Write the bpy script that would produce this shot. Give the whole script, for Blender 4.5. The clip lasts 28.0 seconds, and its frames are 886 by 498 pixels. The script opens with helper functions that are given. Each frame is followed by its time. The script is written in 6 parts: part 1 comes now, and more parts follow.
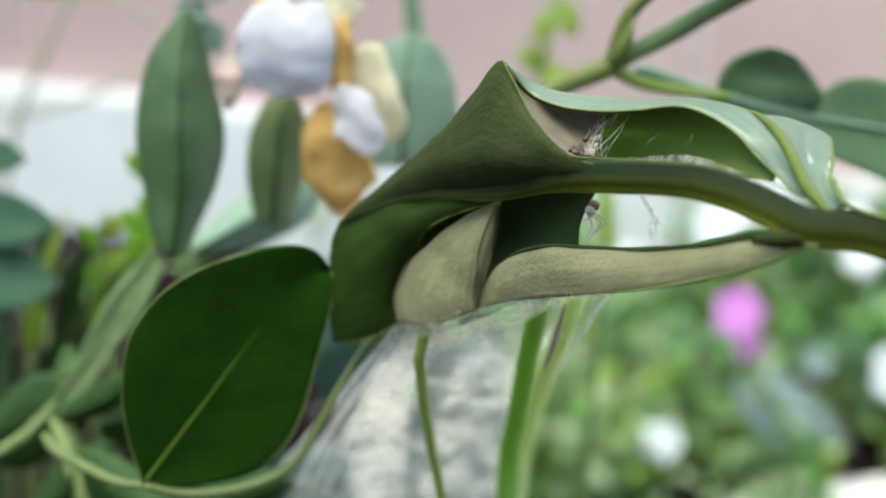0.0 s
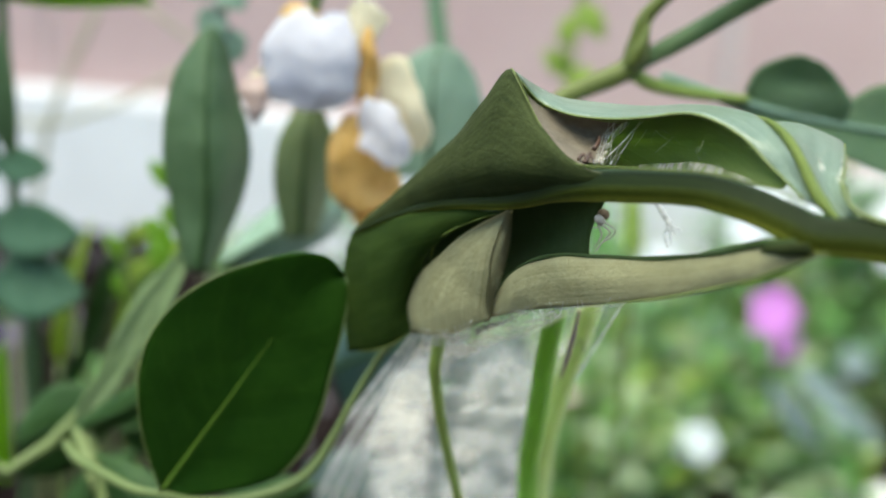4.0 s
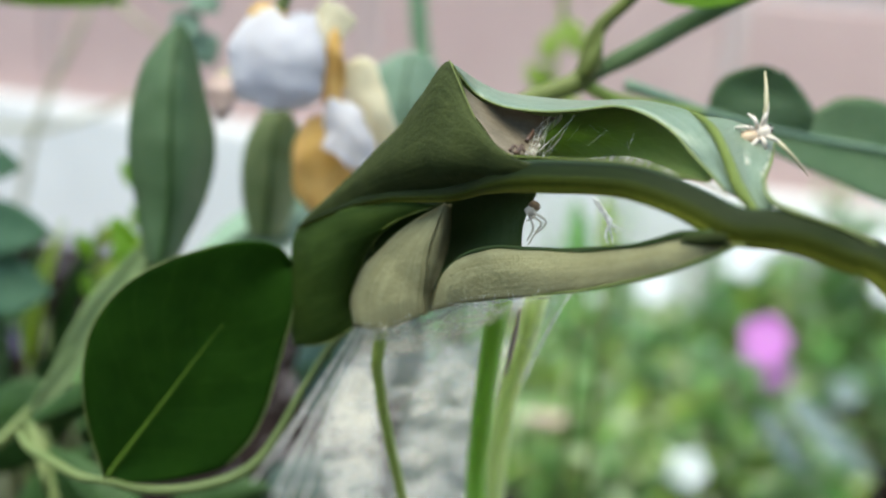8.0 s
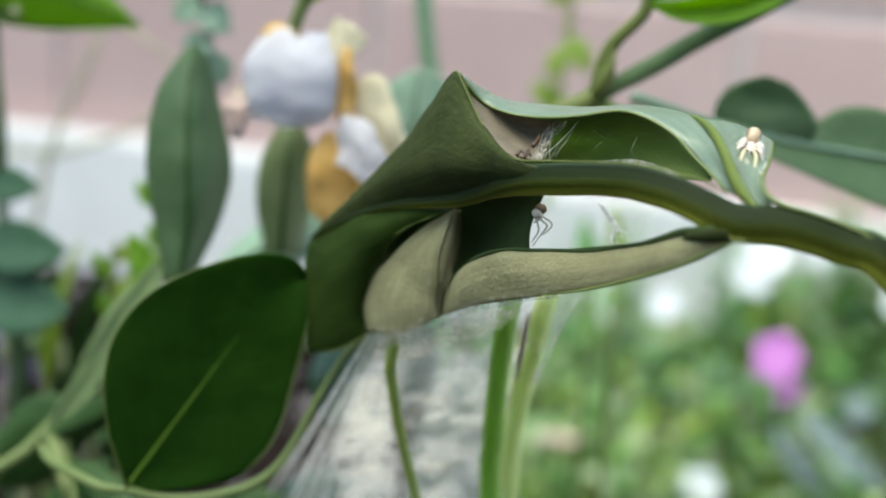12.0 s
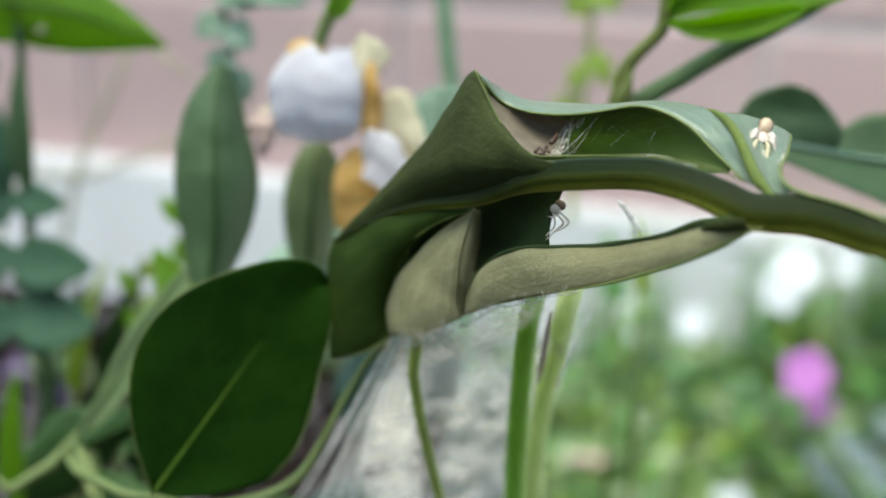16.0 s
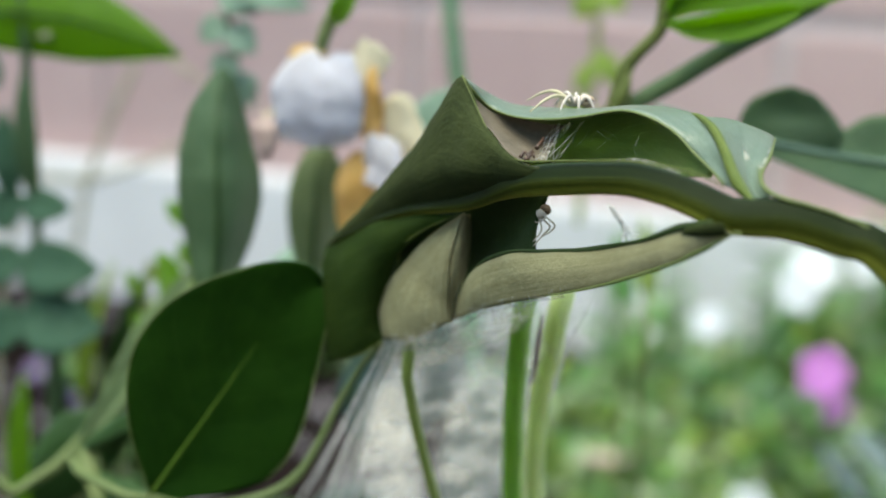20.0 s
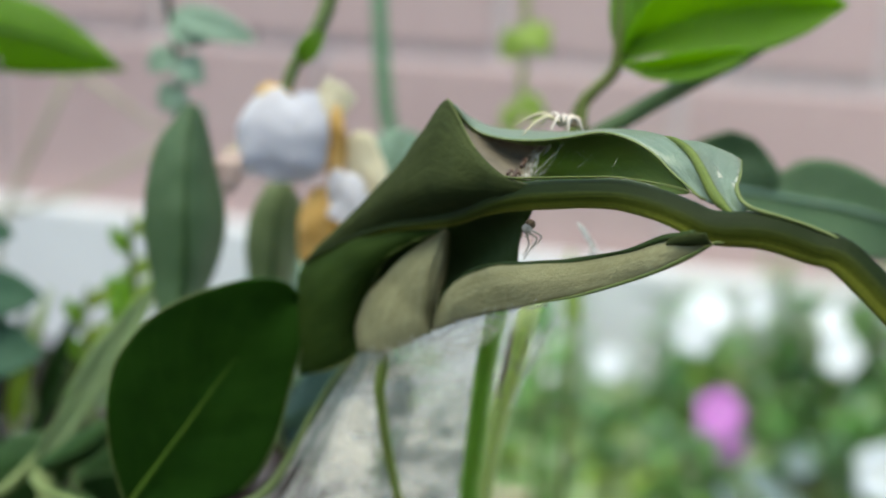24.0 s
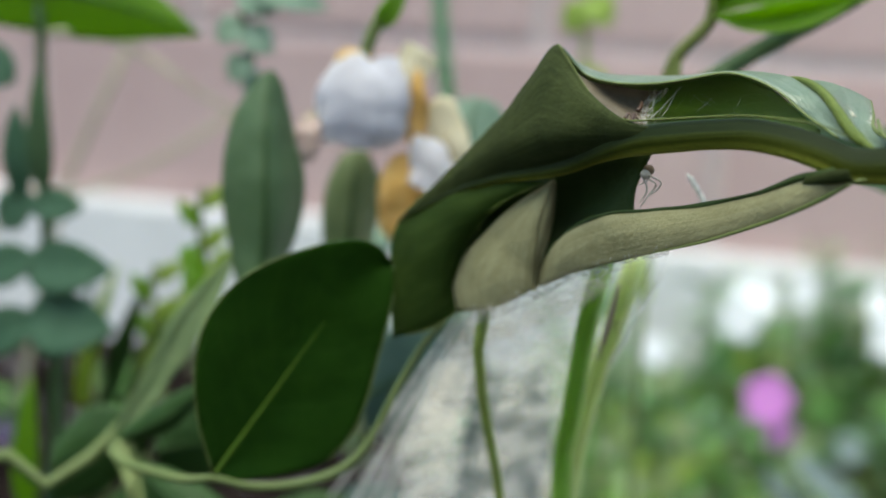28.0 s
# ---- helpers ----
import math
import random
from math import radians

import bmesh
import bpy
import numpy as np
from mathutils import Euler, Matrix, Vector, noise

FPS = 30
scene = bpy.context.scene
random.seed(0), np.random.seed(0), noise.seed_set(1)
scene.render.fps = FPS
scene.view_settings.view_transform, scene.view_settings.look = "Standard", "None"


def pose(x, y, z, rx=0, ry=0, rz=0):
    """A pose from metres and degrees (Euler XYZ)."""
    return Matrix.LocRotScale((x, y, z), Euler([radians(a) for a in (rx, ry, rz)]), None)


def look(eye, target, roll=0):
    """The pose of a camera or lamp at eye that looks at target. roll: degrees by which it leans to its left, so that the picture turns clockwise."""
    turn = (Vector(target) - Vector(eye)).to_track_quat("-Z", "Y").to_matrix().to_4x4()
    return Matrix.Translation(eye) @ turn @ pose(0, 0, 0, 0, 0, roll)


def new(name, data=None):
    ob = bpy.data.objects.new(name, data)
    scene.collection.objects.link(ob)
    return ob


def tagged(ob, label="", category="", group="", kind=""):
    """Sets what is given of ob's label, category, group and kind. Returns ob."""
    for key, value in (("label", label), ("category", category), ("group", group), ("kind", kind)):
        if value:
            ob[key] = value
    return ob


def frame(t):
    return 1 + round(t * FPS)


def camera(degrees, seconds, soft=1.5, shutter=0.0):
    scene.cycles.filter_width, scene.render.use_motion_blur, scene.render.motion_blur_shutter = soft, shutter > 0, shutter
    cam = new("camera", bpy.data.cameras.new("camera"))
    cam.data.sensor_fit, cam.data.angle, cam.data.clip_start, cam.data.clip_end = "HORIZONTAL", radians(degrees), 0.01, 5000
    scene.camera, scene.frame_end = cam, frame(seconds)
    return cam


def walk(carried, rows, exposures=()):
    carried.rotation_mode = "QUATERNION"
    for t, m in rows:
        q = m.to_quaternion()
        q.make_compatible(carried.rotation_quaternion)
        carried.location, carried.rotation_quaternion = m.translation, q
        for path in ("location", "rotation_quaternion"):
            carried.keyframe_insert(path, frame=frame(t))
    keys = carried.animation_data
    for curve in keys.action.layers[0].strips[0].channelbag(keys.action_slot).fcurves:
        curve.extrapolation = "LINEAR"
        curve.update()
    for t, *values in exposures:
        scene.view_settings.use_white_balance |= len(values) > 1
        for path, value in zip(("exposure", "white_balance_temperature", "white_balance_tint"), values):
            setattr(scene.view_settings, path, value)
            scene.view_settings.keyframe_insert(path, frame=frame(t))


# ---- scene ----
cam = camera(38.6, 28.0, soft=2.0)
PATH = [
    (0, (0.03494, 0.05222, 0.48790), (0.03160, 0.19379, 0.43844), 3.93),
    (0.5, (0.03451, 0.05096, 0.48809), (0.03049, 0.19247, 0.43850), 3.73),
    (1, (0.03532, 0.05028, 0.48938), (0.03152, 0.19184, 0.43991), 3.81),
    (1.5, (0.03480, 0.05046, 0.48822), (0.03036, 0.19162, 0.43770), 3.48),
    (2, (0.03572, 0.04859, 0.48729), (0.02923, 0.18958, 0.43648), 3.18),
    (2.5, (0.03621, 0.05012, 0.48728), (0.02986, 0.19149, 0.43754), 3.46),
    (3, (0.03644, 0.05200, 0.48845), (0.03197, 0.19401, 0.44035), 4.12),
    (3.5, (0.03682, 0.05338, 0.48886), (0.03102, 0.19470, 0.43891), 3.45),
    (5.5, (0.04009, 0.05289, 0.48683), (0.02998, 0.19495, 0.43972), 2.92),
    (6, (0.04143, 0.05381, 0.48855), (0.03406, 0.19582, 0.44081), 3.50),
    (6.5, (0.04215, 0.05247, 0.48799), (0.03510, 0.19474, 0.44098), 3.92),
    (7, (0.04316, 0.05316, 0.48824), (0.03596, 0.19514, 0.44037), 4.18),
    (7.5, (0.04353, 0.05223, 0.48775), (0.03614, 0.19429, 0.44015), 4.10),
    (8, (0.04393, 0.05264, 0.48597), (0.03584, 0.19493, 0.43919), 4.18),
    (8.5, (0.04322, 0.05197, 0.48725), (0.03654, 0.19399, 0.43946), 4.14),
    (9, (0.04305, 0.05213, 0.48699), (0.03664, 0.19406, 0.43886), 4.22),
    (9.5, (0.04259, 0.05161, 0.48562), (0.03601, 0.19381, 0.43835), 4.08),
    (10, (0.04314, 0.05048, 0.48519), (0.03476, 0.19280, 0.43855), 3.59),
    (10.5, (0.04363, 0.04939, 0.48552), (0.03490, 0.19195, 0.43971), 3.63),
    (11, (0.04428, 0.04944, 0.48539), (0.03562, 0.19214, 0.43996), 3.63),
    (11.5, (0.04376, 0.04926, 0.48531), (0.03516, 0.19211, 0.44036), 3.45),
    (12, (0.04431, 0.04864, 0.48524), (0.03476, 0.19167, 0.44108), 3.24),
    (12.5, (0.04388, 0.04891, 0.48511), (0.03484, 0.19209, 0.44132), 3.26),
    (13, (0.04467, 0.04829, 0.48496), (0.03376, 0.19137, 0.44129), 2.64),
    (13.5, (0.04484, 0.04857, 0.48433), (0.03346, 0.19180, 0.44123), 3.13),
    (15.5, (0.04547, 0.04730, 0.48362), (0.03297, 0.19071, 0.44146), 2.18),
    (16, (0.04511, 0.04742, 0.48308), (0.03224, 0.19098, 0.44153), 2.12),
    (16.5, (0.04596, 0.04788, 0.48328), (0.03250, 0.19130, 0.44145), 2.12),
    (17, (0.04669, 0.04830, 0.48447), (0.03277, 0.19136, 0.44159), 1.93),
    (17.5, (0.04591, 0.04723, 0.48316), (0.03222, 0.19062, 0.44131), 1.83),
    (18, (0.04517, 0.04575, 0.48259), (0.03164, 0.18942, 0.44168), 1.75),
    (18.5, (0.04619, 0.04617, 0.48366), (0.03215, 0.18971, 0.44243), 1.84),
    (19, (0.04667, 0.04545, 0.48402), (0.03289, 0.18902, 0.44283), 1.80),
    (19.5, (0.04754, 0.04712, 0.48439), (0.03362, 0.19054, 0.44273), 2.01),
    (20, (0.04820, 0.04723, 0.48383), (0.03304, 0.19052, 0.44216), 1.63),
    (20.5, (0.04933, 0.04650, 0.48462), (0.03532, 0.18975, 0.44240), 2.53),
    (22.5, (0.04929, 0.04472, 0.48359), (0.03447, 0.18806, 0.44195), 1.80),
    (23, (0.04680, 0.04136, 0.48595), (0.03887, 0.18587, 0.44653), 3.05),
    (23.5, (0.04389, 0.03862, 0.48376), (0.04018, 0.18388, 0.44652), 4.29),
    (24, (0.03948, 0.03867, 0.48218), (0.03668, 0.18428, 0.44625), 3.39),
    (24.5, (0.03539, 0.03922, 0.48211), (0.03414, 0.18489, 0.44633), 3.30),
    (25, (0.03270, 0.04237, 0.48224), (0.03289, 0.18768, 0.44499), 3.98),
    (25.5, (0.03187, 0.04179, 0.48102), (0.03115, 0.18721, 0.44423), 3.44),
    (26, (0.03161, 0.04251, 0.48063), (0.02990, 0.18801, 0.44422), 3.70),
    (26.5, (0.03231, 0.04146, 0.47877), (0.02929, 0.18723, 0.44353), 3.70),
    (27, (0.03226, 0.04096, 0.47772), (0.02862, 0.18681, 0.44288), 3.18),
    (27.5, (0.03262, 0.04113, 0.47563), (0.02703, 0.18690, 0.44070), 2.78),
    (28, (0.03180, 0.04153, 0.47659), (0.02517, 0.18676, 0.43966), 2.56),
]
walk(cam, [(t, look(eye, target, roll)) for t, eye, target, roll in PATH], [(0, 2.04, 7050, -5), (10, 1.93, 7050, -5), (19, 1.77, 7050, -5), (23, 1.71, 7050, -5), (25, 1.63, 7050, -5), (28, 1.6, 7050, -5)])
# a close-up lens: sharp on the rolled leaf, soft behind it
cam.data.dof.use_dof = True
cam.data.dof.focus_distance = 0.118
cam.data.dof.aperture_fstop = 17

# ---- light: open shade under a bright sky ----
world = bpy.data.worlds.new("sky")
scene.world = world
world.use_nodes = True
wt = world.node_tree
sky = wt.nodes.new("ShaderNodeTexSky")
sky.sky_type = "NISHITA"
sky.sun_disc = False
sky.sun_elevation, sky.sun_rotation = radians(76), radians(225)
wt.links.new(sky.outputs[0], wt.nodes["Background"].inputs[0])
wt.nodes["Background"].inputs[1].default_value = 0.1
sun = new("sun", bpy.data.lights.new("sun", "SUN"))
sun.data.energy, sun.data.angle, sun.data.color = 1.5, radians(60), (1.0, 0.95, 0.88)
sun.matrix_world = look((-0.35, -0.15, 1.9), (0, 0.2, 0.2))

# ---- materials ----


def nodes_of(name):
    m = bpy.data.materials.new(name)
    m.use_nodes = True
    t = m.node_tree
    return m, t, t.nodes["Principled BSDF"], t.nodes["Material Output"]


def mixed_noise(t, coord, scale, detail=4.0, rough=0.6):
    n = t.nodes.new("ShaderNodeTexNoise")
    n.inputs["Scale"].default_value, n.inputs["Detail"].default_value, n.inputs["Roughness"].default_value = scale, detail, rough
    t.links.new(coord, n.inputs["Vector"])
    return n.outputs["Fac"]


def ramp(t, fac, stops):
    r = t.nodes.new("ShaderNodeValToRGB")
    while len(r.color_ramp.elements) < len(stops):
        r.color_ramp.elements.new(0.5)
    for e, (p, c) in zip(r.color_ramp.elements, stops):
        e.position, e.color = p, (*c, 1)
    t.links.new(fac, r.inputs["Fac"])
    return r.outputs["Color"]


def mix_rgb(t, fac, a, b, kind="MIX"):
    n = t.nodes.new("ShaderNodeMix")
    n.data_type, n.blend_type = "RGBA", kind
    for sock, v in ((n.inputs[0], fac), (n.inputs[6], a), (n.inputs[7], b)):
        if hasattr(v, "links"):
            t.links.new(v, sock)
        elif isinstance(v, tuple):
            sock.default_value = (*v, 1)
        else:
            sock.default_value = v
    return n.outputs[2]


def bump(t, bsdf, height, strength, distance):
    b = t.nodes.new("ShaderNodeBump")
    b.inputs["Strength"].default_value, b.inputs["Distance"].default_value = strength, distance
    t.links.new(height, b.inputs["Height"])
    t.links.new(b.outputs[0], bsdf.inputs["Normal"])


def surface(name, dark, light, scale=300.0, rough=0.6, relief=0.0, fine=None, spec=0.5, metallic=0.0):
    """A plain surface: two colours at two scales, with fine relief. scale: lumps to the metre."""
    m, t, b, out = nodes_of(name)
    co = t.nodes.new("ShaderNodeTexCoord").outputs["Object"]
    big, small = mixed_noise(t, co, scale), mixed_noise(t, co, fine or scale * 7, 6.0, 0.7)
    col = ramp(t, big, [(0.3, dark), (0.7, light)])
    col = mix_rgb(t, 0.35, col, ramp(t, small, [(0.3, dark), (0.7, light)]))
    t.links.new(col, b.inputs["Base Color"])
    b.inputs["Roughness"].default_value, b.inputs["Metallic"].default_value = rough, metallic
    b.inputs["Specular IOR Level"].default_value = spec
    if relief:
        bump(t, b, small, 0.5, relief)
    return m


def leaf_surface(name, dark, light, vein, veins=9.0, vein_amount=0.25, rough=0.45, glow=0.25, spec=0.4, relief=0.0002, freckle=None, through_light=(0.16, 0.3, 0.02), groove=0.5, streak=0.0):
    """A leaf blade: side veins that slant off the midrib, mottling, a little light through the blade."""
    m, t, b, out = nodes_of(name)
    tc = t.nodes.new("ShaderNodeTexCoord")
    co, uv = tc.outputs["Object"], tc.outputs["UV"]
    sep = t.nodes.new("ShaderNodeSeparateXYZ")
    t.links.new(uv, sep.inputs[0])

    def calc(op, a, c=None):
        n = t.nodes.new("ShaderNodeMath")
        n.operation = op
        for s, v in zip(n.inputs, (a, c)):
            if hasattr(v, "links"):
                t.links.new(v, s)
            elif v is not None:
                s.default_value = v
        return n.outputs[0]

    wob = mixed_noise(t, co, 260.0, 3.0)
    side = calc("ABSOLUTE", calc("SUBTRACT", sep.outputs[1], 0.5))
    run = calc("ADD", calc("SUBTRACT", sep.outputs[0], calc("MULTIPLY", side, 0.55)), calc("MULTIPLY", wob, 0.05))
    saw = calc("PINGPONG", calc("MULTIPLY", run, veins), 0.5)
    line = ramp(t, saw, [(0.0, (1, 1, 1)), (0.07, (0, 0, 0))])
    mott = mixed_noise(t, co, 180.0, 5.0, 0.65)
    fine = mixed_noise(t, co, 2600.0, 5.0, 0.7)
    col = ramp(t, mott, [(0.32, dark), (0.68, light)])
    col = mix_rgb(t, 0.4, col, ramp(t, fine, [(0.3, dark), (0.72, light)]))
    col = mix_rgb(t, calc("MULTIPLY", line, vein_amount), col, vein)
    if streak:
        mp = t.nodes.new("ShaderNodeMapping")
        mp.inputs["Scale"].default_value = (2.2, 26.0, 1.0)
        t.links.new(uv, mp.inputs[0])
        long = mixed_noise(t, mp.outputs[0], 1.0, 3.0, 0.5)
        col = mix_rgb(t, streak, col, ramp(t, long, [(0.35, dark), (0.66, vein)]))
    if freckle:
        v = t.nodes.new("ShaderNodeTexVoronoi")
        v.inputs["Scale"].default_value = 60.0
        t.links.new(co, v.inputs["Vector"])
        col = mix_rgb(t, ramp(t, v.outputs["Distance"], [(0.015, (0.8, 0.8, 0.8)), (0.03, (0, 0, 0))]), col, freckle)
    t.links.new(col, b.inputs["Base Color"])
    b.inputs["Roughness"].default_value = rough
    b.inputs["Specular IOR Level"].default_value = spec
    h = calc("ADD", calc("ADD", calc("MULTIPLY", fine, 0.8), calc("MULTIPLY", mott, 3.0)), calc("MULTIPLY", line, -groove))
    bump(t, b, h, 0.7, relief)
    tr = t.nodes.new("ShaderNodeBsdfTranslucent")
    t.links.new(mix_rgb(t, 0.6, col, through_light), tr.inputs["Color"])
    mx = t.nodes.new("ShaderNodeMixShader")
    mx.inputs[0].default_value = glow
    t.links.new(b.outputs[0], mx.inputs[1])
    t.links.new(tr.outputs[0], mx.inputs[2])
    t.links.new(mx.outputs[0], out.inputs["Surface"])
    return m


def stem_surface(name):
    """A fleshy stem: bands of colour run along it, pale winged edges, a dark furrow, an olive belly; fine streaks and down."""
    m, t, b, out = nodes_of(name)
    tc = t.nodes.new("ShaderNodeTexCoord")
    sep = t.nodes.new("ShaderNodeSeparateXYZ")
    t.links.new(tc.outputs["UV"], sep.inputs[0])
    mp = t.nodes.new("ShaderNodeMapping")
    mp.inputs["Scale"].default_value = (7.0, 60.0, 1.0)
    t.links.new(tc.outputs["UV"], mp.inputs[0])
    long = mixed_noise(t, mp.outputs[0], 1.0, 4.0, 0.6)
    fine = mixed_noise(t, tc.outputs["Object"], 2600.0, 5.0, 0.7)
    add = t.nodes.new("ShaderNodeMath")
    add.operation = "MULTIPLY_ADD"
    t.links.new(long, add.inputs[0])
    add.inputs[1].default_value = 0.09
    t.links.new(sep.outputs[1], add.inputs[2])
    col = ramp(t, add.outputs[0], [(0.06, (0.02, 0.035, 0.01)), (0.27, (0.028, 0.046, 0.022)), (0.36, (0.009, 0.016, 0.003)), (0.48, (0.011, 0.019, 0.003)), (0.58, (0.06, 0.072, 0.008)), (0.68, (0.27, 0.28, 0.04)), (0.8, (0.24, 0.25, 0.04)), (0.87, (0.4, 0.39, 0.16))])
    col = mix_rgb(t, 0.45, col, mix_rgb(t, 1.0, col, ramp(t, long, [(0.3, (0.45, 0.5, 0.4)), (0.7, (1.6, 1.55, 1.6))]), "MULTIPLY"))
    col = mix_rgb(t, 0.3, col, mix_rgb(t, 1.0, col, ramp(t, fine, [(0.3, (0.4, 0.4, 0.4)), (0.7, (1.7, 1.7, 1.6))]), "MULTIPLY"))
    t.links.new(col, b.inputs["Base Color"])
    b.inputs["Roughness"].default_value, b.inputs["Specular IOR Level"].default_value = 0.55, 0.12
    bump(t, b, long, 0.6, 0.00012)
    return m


def silk_surface(name, colour, low, high, scale, most=0.8, stretch=(1, 1, 1), rough=0.55, thin=0.1, soft=0.0):
    """Spun silk: threads so thin that the sheet is patchy and half clear."""
    m, t, b, out = nodes_of(name)
    co = t.nodes.new("ShaderNodeTexCoord").outputs["Object"]
    mp = t.nodes.new("ShaderNodeMapping")
    mp.vector_type = "TEXTURE"
    mp.inputs["Scale"].default_value = stretch
    mp.inputs["Rotation"].default_value = (0, radians(26), 0)
    t.links.new(co, mp.inputs[0])
    big = mixed_noise(t, mp.outputs[0], scale, 8.0, 0.68)
    a = ramp(t, big, [(low, (most * thin,) * 3), (high, (most, most, most))])
    fib = t.nodes.new("ShaderNodeMapping")
    fib.vector_type = "TEXTURE"
    fib.inputs["Scale"].default_value = (0.25, 0.25, 4.0)
    fib.inputs["Rotation"].default_value = (0, radians(30), 0)
    t.links.new(co, fib.inputs[0])
    fine = mixed_noise(t, fib.outputs[0], 420.0, 3.0, 0.6)
    a = mix_rgb(t, 0.7, a, ramp(t, fine, [(0.35, (0.5, 0.5, 0.5)), (0.58, (1, 1, 1))]), "MULTIPLY")
    if soft:
        sep = t.nodes.new("ShaderNodeSeparateXYZ")
        t.links.new(t.nodes["Texture Coordinate"].outputs["UV"], sep.inputs[0])
        for k, m_edge in ((0, 0.1), (1, soft)):
            fold = t.nodes.new("ShaderNodeMath")
            fold.operation = "PINGPONG"
            t.links.new(sep.outputs[k], fold.inputs[0])
            fold.inputs[1].default_value = 0.5
            a = mix_rgb(t, 1.0, a, ramp(t, fold.outputs[0], [(0.0, (0.06,) * 3), (m_edge, (1, 1, 1))]), "MULTIPLY")
    b.inputs["Base Color"].default_value = (*colour, 1)
    b.inputs["Roughness"].default_value = rough
    tl = t.nodes.new("ShaderNodeBsdfTranslucent")
    tl.inputs["Color"].default_value = (*colour, 1)
    half = t.nodes.new("ShaderNodeMixShader")
    half.inputs[0].default_value = 0.6
    t.links.new(b.outputs[0], half.inputs[1])
    t.links.new(tl.outputs[0], half.inputs[2])
    clear = t.nodes.new("ShaderNodeBsdfTransparent")
    mx = t.nodes.new("ShaderNodeMixShader")
    t.links.new(a, mx.inputs[0])
    t.links.new(clear.outputs[0], mx.inputs[1])
    t.links.new(half.outputs[0], mx.inputs[2])
    t.links.new(mx.outputs[0], out.inputs["Surface"])
    return m


M_ROLL = leaf_surface("rolled_leaf_outside", (0.013, 0.021, 0.006), (0.06, 0.073, 0.023), (0.078, 0.09, 0.034), 11, 0.2, 0.65, 0.06, 0.08, 0.00016, groove=0.12, streak=0.3)
M_BAND = leaf_surface("waxy_leaf_underside", (0.1, 0.155, 0.1), (0.2, 0.255, 0.185), (0.27, 0.32, 0.25), 14, 0.12, 0.3, 0.12, 0.8, 0.00012, streak=0.4)
M_INSIDE = leaf_surface("leaf_inside", (0.11, 0.175, 0.045), (0.19, 0.25, 0.085), (0.25, 0.3, 0.14), 12, 0.25, 0.55, 0.5, through_light=(0.52, 0.68, 0.2), streak=0.25)
M_SILKED = surface("silk_lined_leaf", (0.085, 0.067, 0.045), (0.2, 0.165, 0.12), 260, 0.8, 0.0003)
M_PALE = leaf_surface("felted_pale_leaf", (0.21, 0.195, 0.098), (0.4, 0.375, 0.21), (0.5, 0.47, 0.3), 5, 0.0, 0.9, 0.12, 0.05, 0.0003, groove=0.0, streak=0.25, through_light=(0.5, 0.5, 0.2))
# dark green of rims and backs; also carries the hollow's shade in its colour
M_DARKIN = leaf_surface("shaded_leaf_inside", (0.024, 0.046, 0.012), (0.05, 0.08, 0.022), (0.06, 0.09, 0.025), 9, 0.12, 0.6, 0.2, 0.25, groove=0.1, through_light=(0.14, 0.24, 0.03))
M_DEEP = leaf_surface("deep_green_leaf", (0.009, 0.034, 0.003), (0.02, 0.06, 0.005), (0.038, 0.082, 0.012), 9, 0.2, 0.65, 0.1, 0.06, freckle=(0.01, 0.02, 0.005), groove=0.15)
M_END = leaf_surface("rolled_end_green", (0.016, 0.036, 0.006), (0.05, 0.085, 0.015), (0.07, 0.105, 0.022), 9, 0.1, 0.65, 0.3, 0.1, 0.00025, groove=0.1, streak=0.35, through_light=(0.22, 0.45, 0.04))
M_BRANCH = leaf_surface("blue_green_branch", (0.05, 0.1, 0.035), (0.1, 0.16, 0.06), (0.15, 0.21, 0.08), 9, 0.0, 0.5, 0.0, 0.35, 0.00015, groove=0.0, streak=0.5)
M_OLIVE = leaf_surface("olive_grey_leaf", (0.12, 0.17, 0.065), (0.2, 0.25, 0.11), (0.24, 0.28, 0.15), 8, 0.2, 0.5, 0.3, streak=0.3)
M_BLUE = leaf_surface("blue_green_leaf", (0.065, 0.125, 0.052), (0.118, 0.185, 0.09), (0.145, 0.22, 0.11), 10, 0.2, 0.45, 0.3, through_light=(0.22, 0.38, 0.12))
M_TEAL = leaf_surface("pale_teal_leaf", (0.23, 0.35, 0.25), (0.32, 0.44, 0.34), (0.36, 0.47, 0.36), 10, 0.15, 0.5, 0.25)
M_FRESH = leaf_surface("fresh_green_leaf", (0.1, 0.22, 0.015), (0.18, 0.32, 0.03), (0.24, 0.4, 0.06), 9, 0.2, 0.45, 0.6, through_light=(0.6, 0.9, 0.08))
M_MID = leaf_surface("mid_green_leaf", (0.07, 0.18, 0.035), (0.16, 0.3, 0.09), (0.19, 0.34, 0.12), 8, 0.2, 0.5, 0.3)
# mid green darkened: shade low among the stems is put into the colour
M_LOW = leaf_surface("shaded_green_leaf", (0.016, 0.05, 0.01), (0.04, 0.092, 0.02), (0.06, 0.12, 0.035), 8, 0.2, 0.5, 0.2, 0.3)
M_SIDE = leaf_surface("dark_blue_green_leaf", (0.045, 0.115, 0.066), (0.09, 0.175, 0.105), (0.11, 0.2, 0.12), 9, 0.2, 0.5, 0.25, 0.3)
M_LIME = leaf_surface("lime_leaf", (0.24, 0.36, 0.06), (0.38, 0.48, 0.12), (0.42, 0.52, 0.18), 8, 0.2, 0.5, 0.45, through_light=(0.75, 0.9, 0.15))
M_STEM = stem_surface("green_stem")
